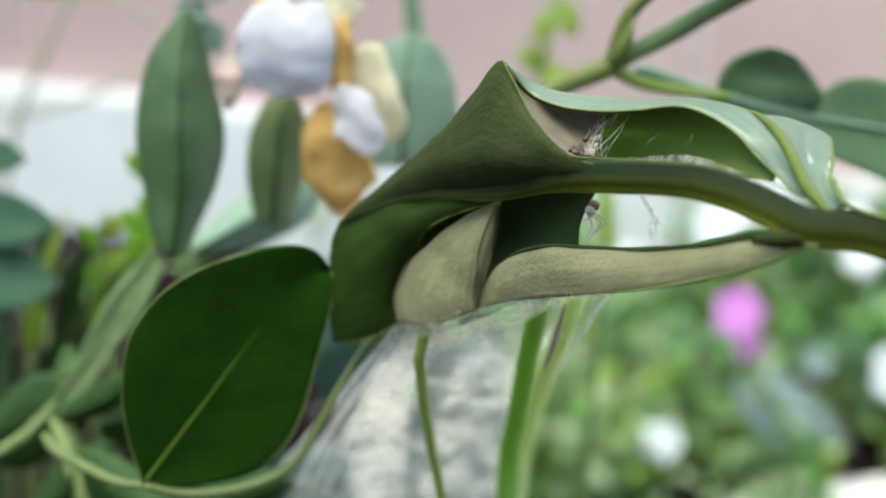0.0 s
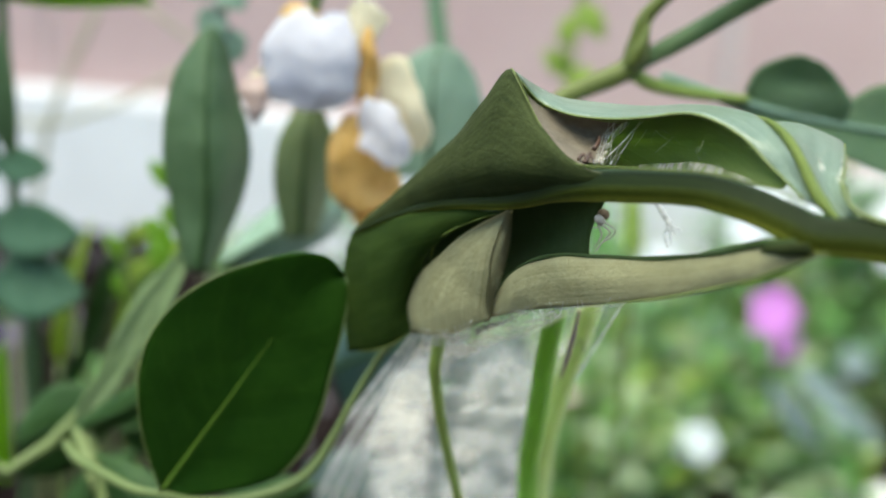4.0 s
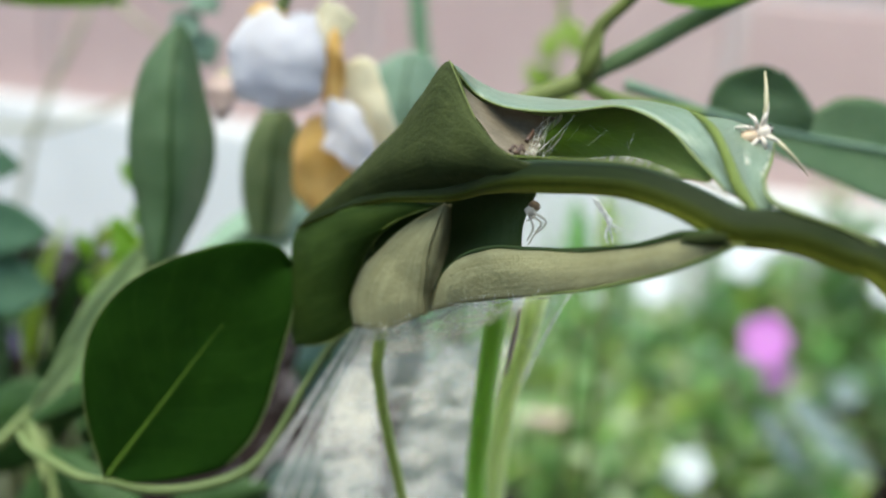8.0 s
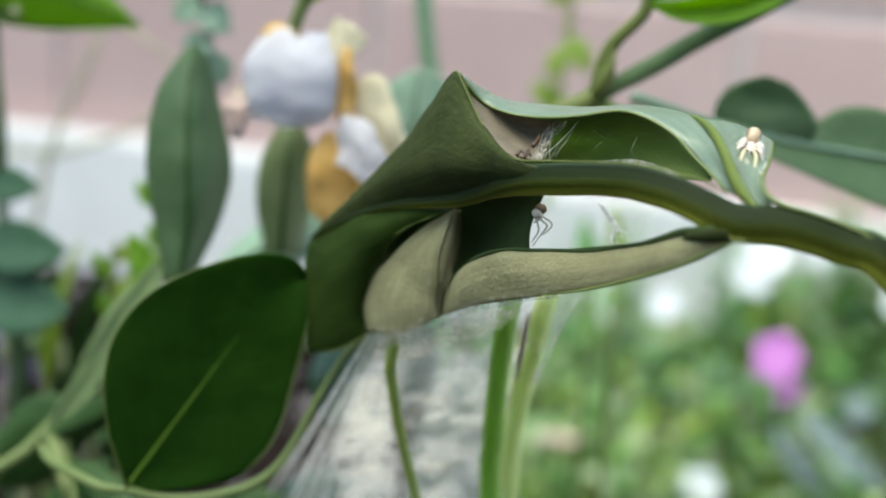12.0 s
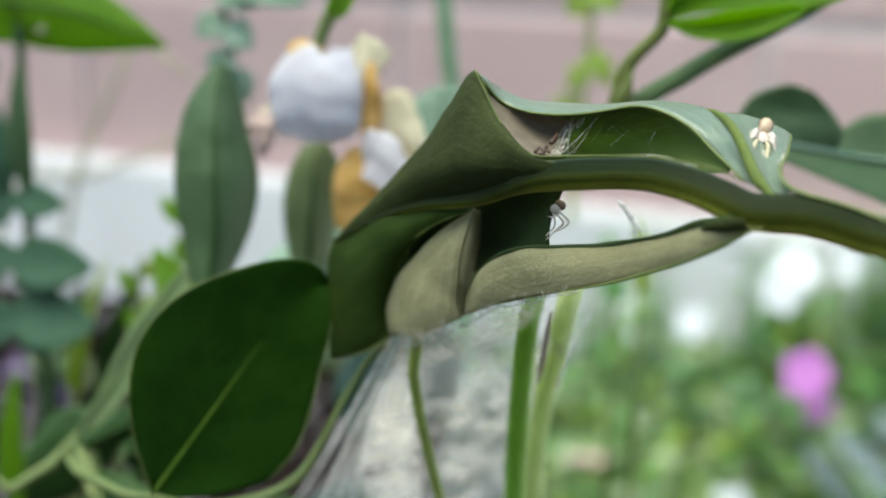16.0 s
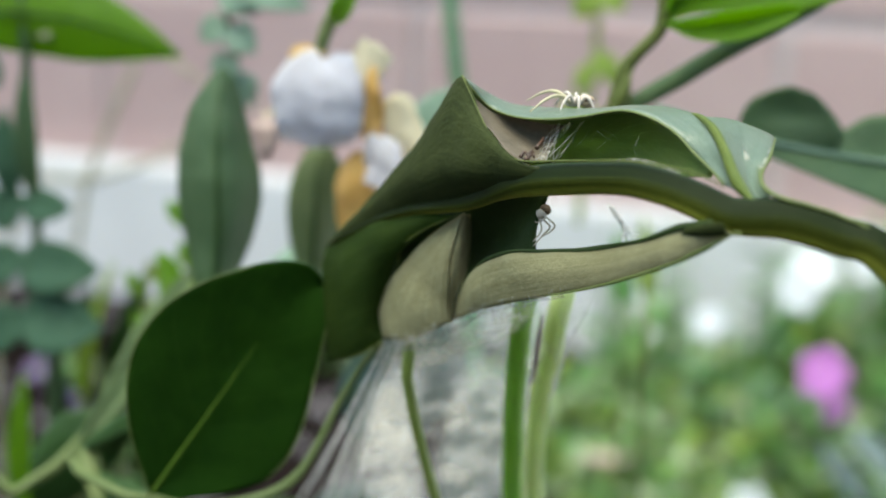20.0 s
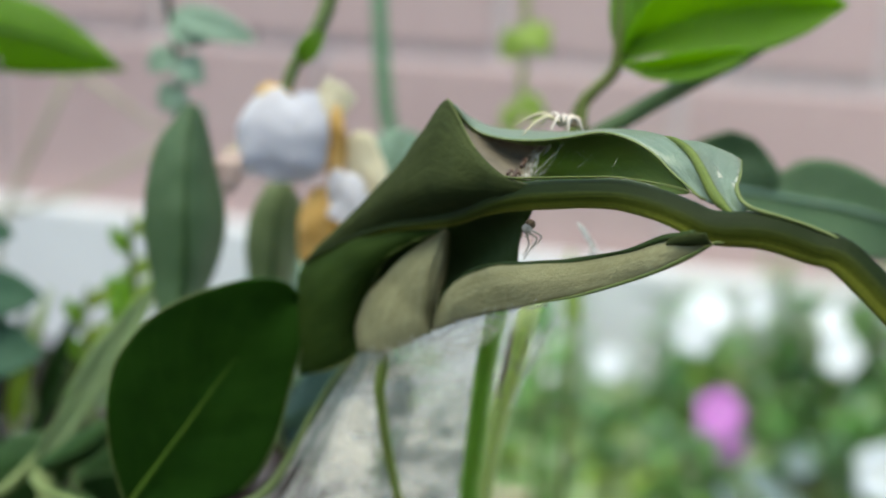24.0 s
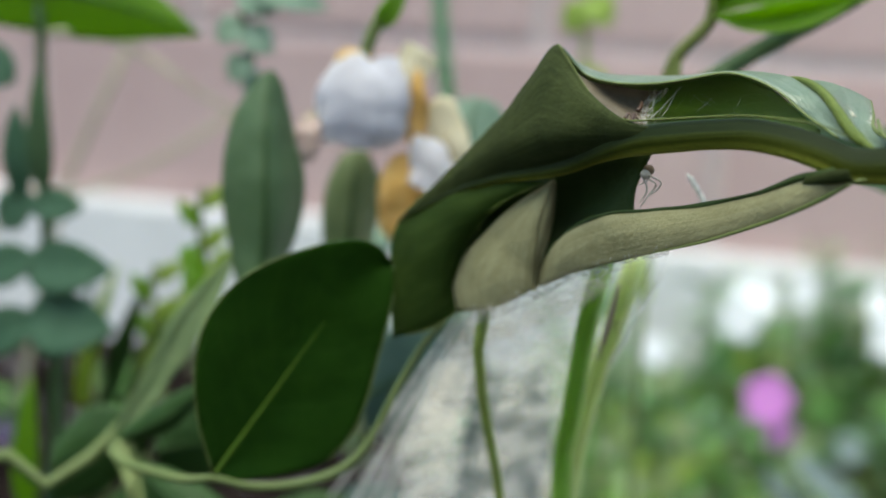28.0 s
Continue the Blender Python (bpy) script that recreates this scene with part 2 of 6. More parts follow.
M_STEML = leaf_surface("light_green_stem", (0.075, 0.12, 0.03), (0.145, 0.19, 0.06), (0.22, 0.25, 0.1), 9, 0.0, 0.55, 0.0, 0.4, 0.00015, groove=0.0, streak=0.5)
M_EDGE = surface("yellow_green_margin", (0.085, 0.12, 0.026), (0.16, 0.19, 0.052), 700, 0.5, 0.0001)
M_STALK = leaf_surface("bright_green_stalk", (0.2, 0.38, 0.06), (0.36, 0.58, 0.11), (0.46, 0.64, 0.18), 9, 0.0, 0.5, 0.4, 0.35, 0.00015, groove=0.0, streak=0.5, through_light=(0.6, 0.9, 0.2))
M_STALKPALE = leaf_surface("pale_lime_stalk", (0.58, 0.7, 0.28), (0.76, 0.85, 0.48), (0.84, 0.9, 0.62), 9, 0.0, 0.5, 0.4, 0.35, 0.00015, groove=0.0, streak=0.5, through_light=(0.85, 0.95, 0.5))
# pale teal cut down and blued: shade behind the silk is put into the colour
M_SHADELEAF = leaf_surface("shaded_teal_leaf", (0.05, 0.1, 0.08), (0.1, 0.17, 0.145), (0.13, 0.2, 0.17), 9, 0.2, 0.5, 0.3, 0.35, through_light=(0.15, 0.32, 0.22))
M_FORK = leaf_surface("olive_young_stem", (0.055, 0.08, 0.013), (0.11, 0.135, 0.026), (0.2, 0.215, 0.055), 9, 0.0, 0.5, 0.0, 0.35, 0.00015, groove=0.0, streak=0.5)
M_SHOOT = leaf_surface("yellow_green_stalk", (0.17, 0.25, 0.03), (0.3, 0.38, 0.07), (0.4, 0.45, 0.14), 9, 0.0, 0.5, 0.0, 0.35, 0.00015, groove=0.0, streak=0.5)
M_RIDGE = leaf_surface("olive_ridge", (0.05, 0.085, 0.012), (0.125, 0.165, 0.025), (0.2, 0.23, 0.05), 9, 0.0, 0.5, 0.0, 0.3, 0.0002, groove=0.0, streak=0.5)
M_SHEATH = leaf_surface("pale_leaf_sheath", (0.15, 0.23, 0.09), (0.26, 0.34, 0.16), (0.33, 0.4, 0.24), 9, 0.1, 0.5, 0.3, 0.3, streak=0.3)
M_VEIN = surface("midrib_green", (0.06, 0.12, 0.012), (0.1, 0.165, 0.025), 500, 0.6, spec=0.1)
M_WEB = silk_surface("silk_sheet", (1.0, 0.97, 0.91), 0.42, 0.53, 120.0, 1.0, (0.5, 0.5, 1.7), thin=0.16, soft=0.3)
M_WEBTHIN = silk_surface("silk_veil", (0.97, 0.95, 0.9), 0.45, 0.6, 110.0, 0.28, (0.55, 0.55, 1.8), thin=0.25, soft=0.06)
M_WEBMID = silk_surface("silk_sheet_patchy", (1.0, 0.96, 0.88), 0.47, 0.6, 85.0, 0.62, (0.6, 0.6, 1.6), thin=0.04, soft=0.3)
M_WEBTOP = silk_surface("silk_gathered", (1.0, 0.96, 0.86), 0.42, 0.6, 160.0, 0.45, (0.6, 0.6, 1.6), thin=0.15, soft=0.5)
M_STRAND = silk_surface("silk_strands", (0.9, 0.89, 0.86), 0.3, 0.6, 500.0, 0.9)
M_BRUSH = silk_surface("brushed_silk", (0.85, 0.82, 0.74), 0.42, 0.62, 700.0, 0.5, (0.4, 0.4, 2.5))
M_VEILED = silk_surface("silk_felt", (0.9, 0.87, 0.79), 0.38, 0.6, 420.0, 0.85, (0.8, 0.8, 1.4))
M_BEDMID = leaf_surface("bedding_leaf", (0.1, 0.27, 0.07), (0.26, 0.47, 0.17), (0.32, 0.52, 0.24), 8, 0.2, 0.42, 0.5, 0.5, through_light=(0.55, 0.9, 0.3))
M_BEDPALE = leaf_surface("pale_bedding_leaf", (0.36, 0.47, 0.28), (0.56, 0.64, 0.45), (0.62, 0.68, 0.52), 8, 0.2, 0.45, 0.5, 0.4, through_light=(0.75, 0.85, 0.5))
M_BEDBLUE = leaf_surface("blue_green_bedding_leaf", (0.18, 0.34, 0.21), (0.33, 0.48, 0.34), (0.36, 0.5, 0.36), 8, 0.2, 0.45, 0.5, 0.4, through_light=(0.5, 0.85, 0.45))
M_DRY = surface("dry_twig_bark", (0.28, 0.26, 0.16), (0.46, 0.44, 0.3), 300, 0.8)
M_PALEPINK = surface("pale_pink_petal", (0.36, 0.25, 0.23), (0.5, 0.38, 0.35), 200, 0.7)
M_GREY = surface("grey_green_leaf", (0.13, 0.185, 0.18), (0.23, 0.29, 0.285), 120, 0.6)
M_ABDOMEN = surface("pale_abdomen", (0.42, 0.28, 0.17), (0.66, 0.53, 0.4), 700, 0.5)
M_PETAL = leaf_surface("white_petal", (0.7, 0.68, 0.73), (0.84, 0.82, 0.87), (0.86, 0.85, 0.88), 6, 0.2, 0.8, 0.55, 0.2, 0.0002, through_light=(0.9, 0.9, 0.94), streak=0.2)
M_WITHER = leaf_surface("withered_ochre_petal", (0.62, 0.36, 0.08), (0.9, 0.66, 0.28), (0.9, 0.74, 0.45), 5, 0.2, 0.7, 0.45, 0.2, 0.0003, through_light=(0.95, 0.68, 0.2), streak=0.3)
M_CREAM = leaf_surface("cream_petal", (0.76, 0.68, 0.5), (0.92, 0.88, 0.76), (0.88, 0.76, 0.5), 6, 0.2, 0.7, 0.45, 0.2, 0.0002, through_light=(0.92, 0.85, 0.62), streak=0.3)
M_PINK = surface("magenta_petal", (0.52, 0.12, 0.54), (0.68, 0.3, 0.7), 150, 0.6)
M_WFLOW = surface("white_flower_petal", (0.5, 0.54, 0.58), (0.68, 0.71, 0.75), 100, 0.6)
M_WHITE = surface("pure_white_petal", (0.8, 0.82, 0.86), (0.9, 0.91, 0.94), 100, 0.6)
M_PURPLE = surface("dull_purple_petal", (0.13, 0.09, 0.2), (0.22, 0.16, 0.32), 120, 0.7)
M_WALL = surface("pink_wall_paint", (0.5, 0.335, 0.325), (0.59, 0.425, 0.41), 9, 0.85, 0.002, 160)
M_PLASTER = surface("white_plaster", (0.72, 0.7, 0.71), (0.82, 0.8, 0.81), 14, 0.85, 0.001, 200)
M_LIGHTBLOCK = surface("light_block_plaster", (0.3, 0.27, 0.24), (0.4, 0.36, 0.32), 3, 0.9, 0.002, 90)
M_GROUT = surface("pale_grout", (0.56, 0.46, 0.45), (0.66, 0.56, 0.55), 60, 0.9, 0.001)
M_SOIL = surface("dark_soil", (0.004, 0.003, 0.003), (0.02, 0.014, 0.013), 60, 0.95, 0.004, 400, spec=0.05)
M_STONE = surface("grey_pebble", (0.1, 0.09, 0.1), (0.3, 0.27, 0.29), 40, 0.85, 0.001, spec=0.2)
M_SPIDER = surface("pale_spider", (0.5, 0.43, 0.38), (0.7, 0.62, 0.55), 2500, 0.5)
M_SPIDERL = surface("yellow_spider_leg", (0.42, 0.365, 0.22), (0.58, 0.52, 0.36), 2500, 0.5)
M_BROWN = surface("brown_spider", (0.09, 0.05, 0.025), (0.22, 0.14, 0.075), 2500, 0.5)
M_GREYLEG = surface("grey_spider_leg", (0.36, 0.31, 0.25), (0.52, 0.47, 0.4), 2500, 0.5)
M_HUSK = surface("dark_husk", (0.03, 0.016, 0.01), (0.1, 0.05, 0.03), 2500, 0.4)
M_EYE = surface("dark_eye", (0.01, 0.008, 0.006), (0.03, 0.02, 0.02), 2500, 0.25)

# ---- shaping ----
MM = 0.001


def spline(points, n):
    """n places along a smooth curve through the points, evenly by length."""
    p = np.array(points, float)
    p = np.vstack([2 * p[0] - p[1], p, 2 * p[-1] - p[-2]])
    out = []
    for i in range(1, len(p) - 2):
        a, b, c, d = p[i - 1], p[i], p[i + 1], p[i + 2]
        for s in np.linspace(0, 1, 14, endpoint=False):
            out.append(0.5 * (2 * b + (c - a) * s + (2 * a - 5 * b + 4 * c - d) * s * s + (3 * b - a - 3 * c + d) * s ** 3))
    out.append(p[-2])
    out = np.array(out)
    run = np.r_[0, np.cumsum(np.linalg.norm(np.diff(out, axis=0), axis=1))]
    want = np.linspace(0, run[-1], n)
    return np.stack([np.interp(want, run, out[:, k]) for k in range(out.shape[1])], 1)


def mesh_object(name, verts, faces, mats, index=None, uvs=None, smooth=True):
    me = bpy.data.meshes.new(name)
    me.from_pydata([tuple(v) for v in verts], [], faces)
    for m in mats:
        me.materials.append(m)
    if index is not None:
        me.polygons.foreach_set("material_index", index)
    if uvs is not None:
        lay = me.uv_layers.new(name="UVMap")
        for loop in me.loops:
            lay.data[loop.index].uv = uvs[loop.vertex_index]
    me.polygons.foreach_set("use_smooth", [smooth] * len(me.polygons))
    me.validate()
    return new(name, me)


def under(ob, parent, label=""):
    ob.parent = parent
    if label:
        ob["label"] = label
    return ob


def thing(name, label, category, at=(0, 0, 0), group="", kind=""):
    ob = new(name)
    ob.empty_display_size = 0.005
    ob.location = Vector(at) * MM
    return tagged(ob, label, category, group, kind)


def sheet(name, rails, mat, back=None, thick=0.35, nu=40, nv=14, ripple=0.0, seed=0, origin=(0, 0, 0)):
    """A blade between rails (millimetres), with thickness and a rounded rim; two faces may differ in material."""
    r = [spline(x, nu) for x in rails]
    grid = np.array([spline([x[i] for x in r], nv) if len(r) > 2 else np.linspace(r[0][i], r[1][i], nv) for i in range(nu)])
    du, dv = np.gradient(grid, axis=0), np.gradient(grid, axis=1)
    nrm = np.cross(du, dv)
    nrm /= np.maximum(np.linalg.norm(nrm, axis=2, keepdims=True), 1e-9)
    if ripple:
        for i in range(nu):
            for j in range(nv):
                q = Vector(grid[i, j]) * 0.18 + Vector((seed, 0, 0))
                grid[i, j] += nrm[i, j] * ripple * noise.noise(q)
    edge_v = 1 - np.abs(np.linspace(-1, 1, nv)) ** 6
    edge_u = 1 - np.abs(np.linspace(-1, 1, nu)) ** 16
    half = (0.3 + 0.7 * edge_u[:, None] * edge_v[None, :])[..., None] * thick / 2
    a, b = (grid + nrm * half), (grid - nrm * half)
    verts = (np.concatenate([a.reshape(-1, 3), b.reshape(-1, 3)]) - np.array(origin)) * MM
    uv = [(i / (nu - 1), j / (nv - 1)) for i in range(nu) for j in range(nv)] * 2
    k, n = lambda i, j: i * nv + j, nu * nv
    faces, index = [], []
    for i in range(nu - 1):
        for j in range(nv - 1):
            faces.append((k(i, j), k(i + 1, j), k(i + 1, j + 1), k(i, j + 1)))
            index.append(0)
            faces.append((n + k(i, j), n + k(i, j + 1), n + k(i + 1, j + 1), n + k(i + 1, j)))
            index.append(1 if back else 0)
    ring = [k(i, 0) for i in range(nu)] + [k(nu - 1, j) for j in range(1, nv)] + [k(i, nv - 1) for i in range(nu - 2, -1, -1)] + [k(0, j) for j in range(nv - 2, 0, -1)]
    for s, e in zip(ring, ring[1:] + ring[:1]):
        faces.append((s, n + s, n + e, e))
        index.append(0)
    return mesh_object(name, verts, faces, [mat, back] if back else [mat], index, uv)


def tube(name, points, radii, mat, n=36, sides=12, flat=1.0, knots=0.0, seed=0, origin=(0, 0, 0)):
    """A stem along a curve (millimetres) whose radius changes on the way; flat < 1 squeezes it."""
    p = spline(points, n)
    rad = np.interp(np.linspace(0, 1, n), np.linspace(0, 1, len(radii)), radii)
    tan = np.gradient(p, axis=0)
    tan /= np.linalg.norm(tan, axis=1, keepdims=True)
    side = np.cross(tan[0], (0.1, 0.2, 1.0))
    verts, faces, uvs = [], [], []
    for i in range(n):
        side = side - tan[i] * (side @ tan[i])
        side /= np.linalg.norm(side)
        up = np.cross(side, tan[i])
        for s in range(sides):
            a = 2 * math.pi * s / sides
            uvs.append((i / (n - 1), 1 - abs(2 * s / sides - 1)))
            wob = 1 + knots * noise.noise(Vector(p[i] * 0.25) + Vector((seed, s * 0.7, 0)))
            verts.append((p[i] + rad[i] * wob * (side * math.cos(a) * flat + up * math.sin(a)) - np.array(origin)) * MM)
    for i in range(n - 1):
        for s in range(sides):
            e = (s + 1) % sides
            faces.append((i * sides + s, i * sides + e, (i + 1) * sides + e, (i + 1) * sides + s))
    faces.append(tuple(range(sides - 1, -1, -1)))
    faces.append(tuple((n - 1) * sides + s for s in range(sides)))
    return mesh_object(name, verts, faces, [mat], None, uvs)


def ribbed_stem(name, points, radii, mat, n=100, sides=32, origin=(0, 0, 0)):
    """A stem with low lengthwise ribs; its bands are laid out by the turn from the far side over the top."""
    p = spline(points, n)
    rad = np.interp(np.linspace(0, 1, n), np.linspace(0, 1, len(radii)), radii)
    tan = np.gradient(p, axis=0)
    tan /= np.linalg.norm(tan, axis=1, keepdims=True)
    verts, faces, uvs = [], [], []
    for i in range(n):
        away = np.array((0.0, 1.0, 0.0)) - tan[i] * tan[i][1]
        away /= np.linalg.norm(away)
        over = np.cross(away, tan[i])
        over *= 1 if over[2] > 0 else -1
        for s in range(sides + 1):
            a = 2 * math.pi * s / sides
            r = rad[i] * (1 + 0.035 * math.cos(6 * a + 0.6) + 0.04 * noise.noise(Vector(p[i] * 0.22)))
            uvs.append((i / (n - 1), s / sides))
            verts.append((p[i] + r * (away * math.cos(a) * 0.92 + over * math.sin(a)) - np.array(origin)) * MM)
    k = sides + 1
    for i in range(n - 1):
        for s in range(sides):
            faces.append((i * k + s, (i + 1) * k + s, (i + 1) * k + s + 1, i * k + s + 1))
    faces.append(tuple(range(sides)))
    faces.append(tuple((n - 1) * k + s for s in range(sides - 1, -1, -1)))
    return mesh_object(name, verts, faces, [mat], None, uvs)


def plain_leaf(name, base, tip, facing, width, mat, back=None, fold=0.2, droop=0.1, thick=0.4, fat=0.45, nu=22, nv=9, origin=(0, 0, 0)):
    """A whole leaf from its base to its tip (millimetres), folded along the midrib and drooping. fat: where it is widest."""
    b, t = np.array(base, float), np.array(tip, float)
    ax = t - b
    ln = np.linalg.norm(ax)
    ax /= ln
    f = np.array(facing, float)
    f -= ax * (f @ ax)
    f /= np.linalg.norm(f)
    side = np.cross(ax, f)
    left, mid, right = [], [], []
    for s in np.linspace(0, 1, 9):
        w = width / 2 * (math.sin(math.pi * s ** (math.log(0.5) / math.log(fat)))) ** 0.75 + 0.15
        c = b + ax * ln * s + f * ln * droop * (4 * s * (1 - s) - s * s)
        mid.append(c)
        left.append(c + side * w + f * w * fold)
        right.append(c - side * w + f * w * fold)
    return sheet(name, [left, mid, right], mat, back, thick, nu, nv, origin=origin)


def ball(name, centre, size, mat, turn=(0, 0, 0), rings=10, segs=14, lumps=0.0, origin=(0, 0, 0)):
    """A rounded body of the given half sizes (millimetres)."""
    rot = Euler([radians(a) for a in turn]).to_matrix()
    verts, faces = [], []
    for i in range(rings + 1):
        for s in range(segs):
            a, c = math.pi * i / rings, 2 * math.pi * s / segs
            v = Vector((math.sin(a) * math.cos(c), math.sin(a) * math.sin(c), math.cos(a)))
            v *= 1 + lumps * noise.noise(v * 2.3 + Vector(centre))
            v = rot @ Vector((v.x * size[0], v.y * size[1], v.z * size[2]))
            verts.append((np.array(v) + np.array(centre) - np.array(origin)) * MM)
    for i in range(rings):
        for s in range(segs):
            e = (s + 1) % segs
            faces.append((i * segs + s, (i + 1) * segs + s, (i + 1) * segs + e, i * segs + e))
    return mesh_object(name, verts, faces, [mat])


# ---- the setting: bed, wall, kerb ----
def box(name, lo, hi, mat, bevel=2.0):
    bm = bmesh.new()
    bmesh.ops.create_cube(bm, size=1)
    for v in bm.verts:
        v.co = Vector([(l + h) / 2 + c * (h - l) for c, l, h in zip(v.co, lo, hi)]) * MM
    if bevel:
        bmesh.ops.bevel(bm, geom=bm.edges[:], offset=bevel * MM, segments=2, affect="EDGES")
    me = bpy.data.meshes.new(name)
    bm.to_mesh(me)
    bm.free()
    me.materials.append(mat)
    return new(name, me)


def ground_z(y):
    """The level of the soil (millimetres)."""
    return 0.0


def ground_sheet():
    n, verts, faces = 110, [], []
    xs = np.concatenate([np.linspace(-30000, -1300, 8), np.linspace(-1200, 1200, n), np.linspace(1300, 30000, 8)])
    ys = np.concatenate([np.linspace(-30000, -500, 8), np.linspace(-400, 1500, n), np.linspace(1600, 30000, 8)])
    for x in xs:
        for y in ys:
            z = ground_z(y) + 8 * noise.noise(Vector((x, y, 0)) * 0.012) + 6 * noise.noise(Vector((x, y, 7)) * 0.05) - 4
            verts.append((x * MM, y * MM, z * MM))
    m = len(ys)
    for i in range(len(xs) - 1):
        for j in range(m - 1):
            faces.append((i * m + j, (i + 1) * m + j, (i + 1) * m + j + 1, i * m + j + 1))
    return tagged(mesh_object("ground", verts, faces, [M_SOIL]), "dark crumbly garden soil of the flower bed", "soil", kind="structure")


ground = ground_sheet()
WALL = pose(0.0, 1.372, 0.0, 0, 0, -10.0)
wall = tagged(box("wall_north", (-4000, 14, -100), (4000, 240, 1100), M_GROUT, 4), "pink brick garden wall with wide pale joints", "wall", kind="structure")
wall.matrix_world = WALL
ledge = tagged(box("baseboard", (-4000, -18, -90), (4000, 13, 161), M_PLASTER, 6), "white plastered skirting along the foot of the wall", "skirting", kind="structure")
ledge.matrix_world = WALL
# path edge is real; its unseen width is added to bounce light onto undersides
kerb = tagged(box("pavement", (55, -900, -60), (1600, 0, 8), M_PLASTER, 8), "pale concrete path at the front of the bed, widened out of view to bounce light", "path", kind="structure")
kerb.matrix_world = pose(0.180, 0.880, 0.0, 0, 0, 24)
# unseen wall, added to hold back sky light from the camera side
light_block = tagged(box("light_block_south", (-4000, -1000, -60), (4000, -800, 900), M_LIGHTBLOCK, 10), "low dull wall added out of view to block frontal sky light", "wall", kind="structure")

# ---- the shoot with the rolled leaf ----
shoot = thing("leafy_shoot", "green shoot with a rolled leaf that a spider has spun shut", "shoot", (62.1, 146.5, 459.1))
SO = (62.1, 146.5, 459.1)


def part_of(parent, ob, label=""):
    return under(ob, parent, label)


STEM_AXIS = [(97.5, 134.5, 412.6), (88, 137.3, 435.3), (81.2, 140.3, 447.8), (77.9, 141.5, 451.8), (71.9, 144.1, 457.4), (69.1, 145.2, 458.2), (64.9, 146, 459.1), (60.8, 147.1, 458.9), (58.7, 148.2, 459.5), (56.6, 149.8, 460), (54.5, 151.5, 460.2), (52.3, 153.3, 460.1), (47.8, 156.7, 459.1), (43.1, 161.2, 457.4), (37.8, 168.6, 453.5), (31.9, 174.9, 450.9), (28.6, 178.6, 449.1), (25.2, 182.2, 446.8), (21.6, 185.5, 444.2), (19.8, 187.2, 442.7)]
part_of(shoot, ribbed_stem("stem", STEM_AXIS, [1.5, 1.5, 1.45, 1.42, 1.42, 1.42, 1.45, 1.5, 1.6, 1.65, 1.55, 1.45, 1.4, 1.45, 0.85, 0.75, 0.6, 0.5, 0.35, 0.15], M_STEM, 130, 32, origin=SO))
part_of(shoot, tube("stem_margin", [(77.8, 143.5, 454.7), (71.5, 143.8, 458.9), (68.7, 144.6, 460), (66.2, 145.1, 460.6), (64.5, 145.5, 460.9), (63.4, 146.1, 461.2), (62.8, 147, 461.7), (62.7, 148.4, 462.6)], [0.2, 0.2, 0.17, 0.15, 0.15, 0.18, 0.2, 0.15], M_EDGE, 50, 8, origin=SO, knots=0.1), "yellow-green winged edge of the stem")
roll = part_of(shoot, sheet("rolled_leaf", [
    [(20, 187.8, 442.9), (24.4, 183.3, 446.2), (28.6, 178.6, 449.2), (33.1, 173.6, 451.7), (37.2, 169.2, 453.6), (40.5, 164.4, 455.8), (44, 159.3, 458.1), (49.6, 156.4, 459.3)],
    [(20.7, 187.1, 443.8), (25.8, 181.5, 449.1), (30.5, 174.8, 453.5), (34.3, 169.4, 456.1), (37.8, 165.1, 457.5), (40.5, 162.3, 458.2), (43.6, 159.1, 458.9), (49.6, 156.4, 459.5)],
    [(20.9, 187.4, 444), (26.7, 181, 451), (30.9, 175.1, 456.2), (34.2, 170.6, 459.9), (36.8, 167.6, 461.6), (39.3, 163.8, 460.6), (43, 159.4, 459.5), (49.5, 156.5, 459.6)],
    [(21, 187.7, 444.1), (27.5, 180.8, 452.3), (31.4, 176.2, 457.7), (34.2, 173.1, 462), (36.5, 170.9, 465.7), (39.4, 164.8, 462.1), (43.2, 159.2, 459.9), (49.4, 156.7, 459.7)]],
    M_ROLL, M_SILKED, 0.4, 70, 30, 0.35, origin=SO), "grey-green rolled leaf blade with a sharp tip")
part_of(shoot, sheet("leaf_inside", [
    [(37.1, 171.2, 465.1), (39.3, 171.8, 462.8), (42.2, 169.1, 462.3), (45.6, 167, 462.6), (48.8, 164.9, 463.4), (51.9, 163.6, 464.2), (54.3, 162.3, 464.1), (56.8, 160.6, 463), (58.6, 158.4, 461.5), (59.9, 155.4, 460.5)],
    [(38.9, 174, 460.3), (41.5, 173.7, 459), (44.3, 172.9, 458.8), (47.2, 171.4, 459.3), (50, 169.3, 460), (52.8, 166.9, 460.7), (55.1, 164.2, 461), (57.1, 161.1, 460.7), (58.6, 158, 460.5), (59.7, 155, 460.3)],
    [(40.4, 173.3, 457.2), (43.2, 172, 456), (45.9, 171.2, 456.1), (48.5, 169.6, 456.3), (51.3, 167.1, 457.1), (53.6, 164.4, 457.8), (55.6, 161.3, 458.6), (57.3, 158.5, 459.4), (58.6, 156.4, 459.9), (59.4, 154.7, 460.3)]],
    M_INSIDE, M_INSIDE, 0.3, 50, 16, origin=SO), "fresh green inner face of the leaf")
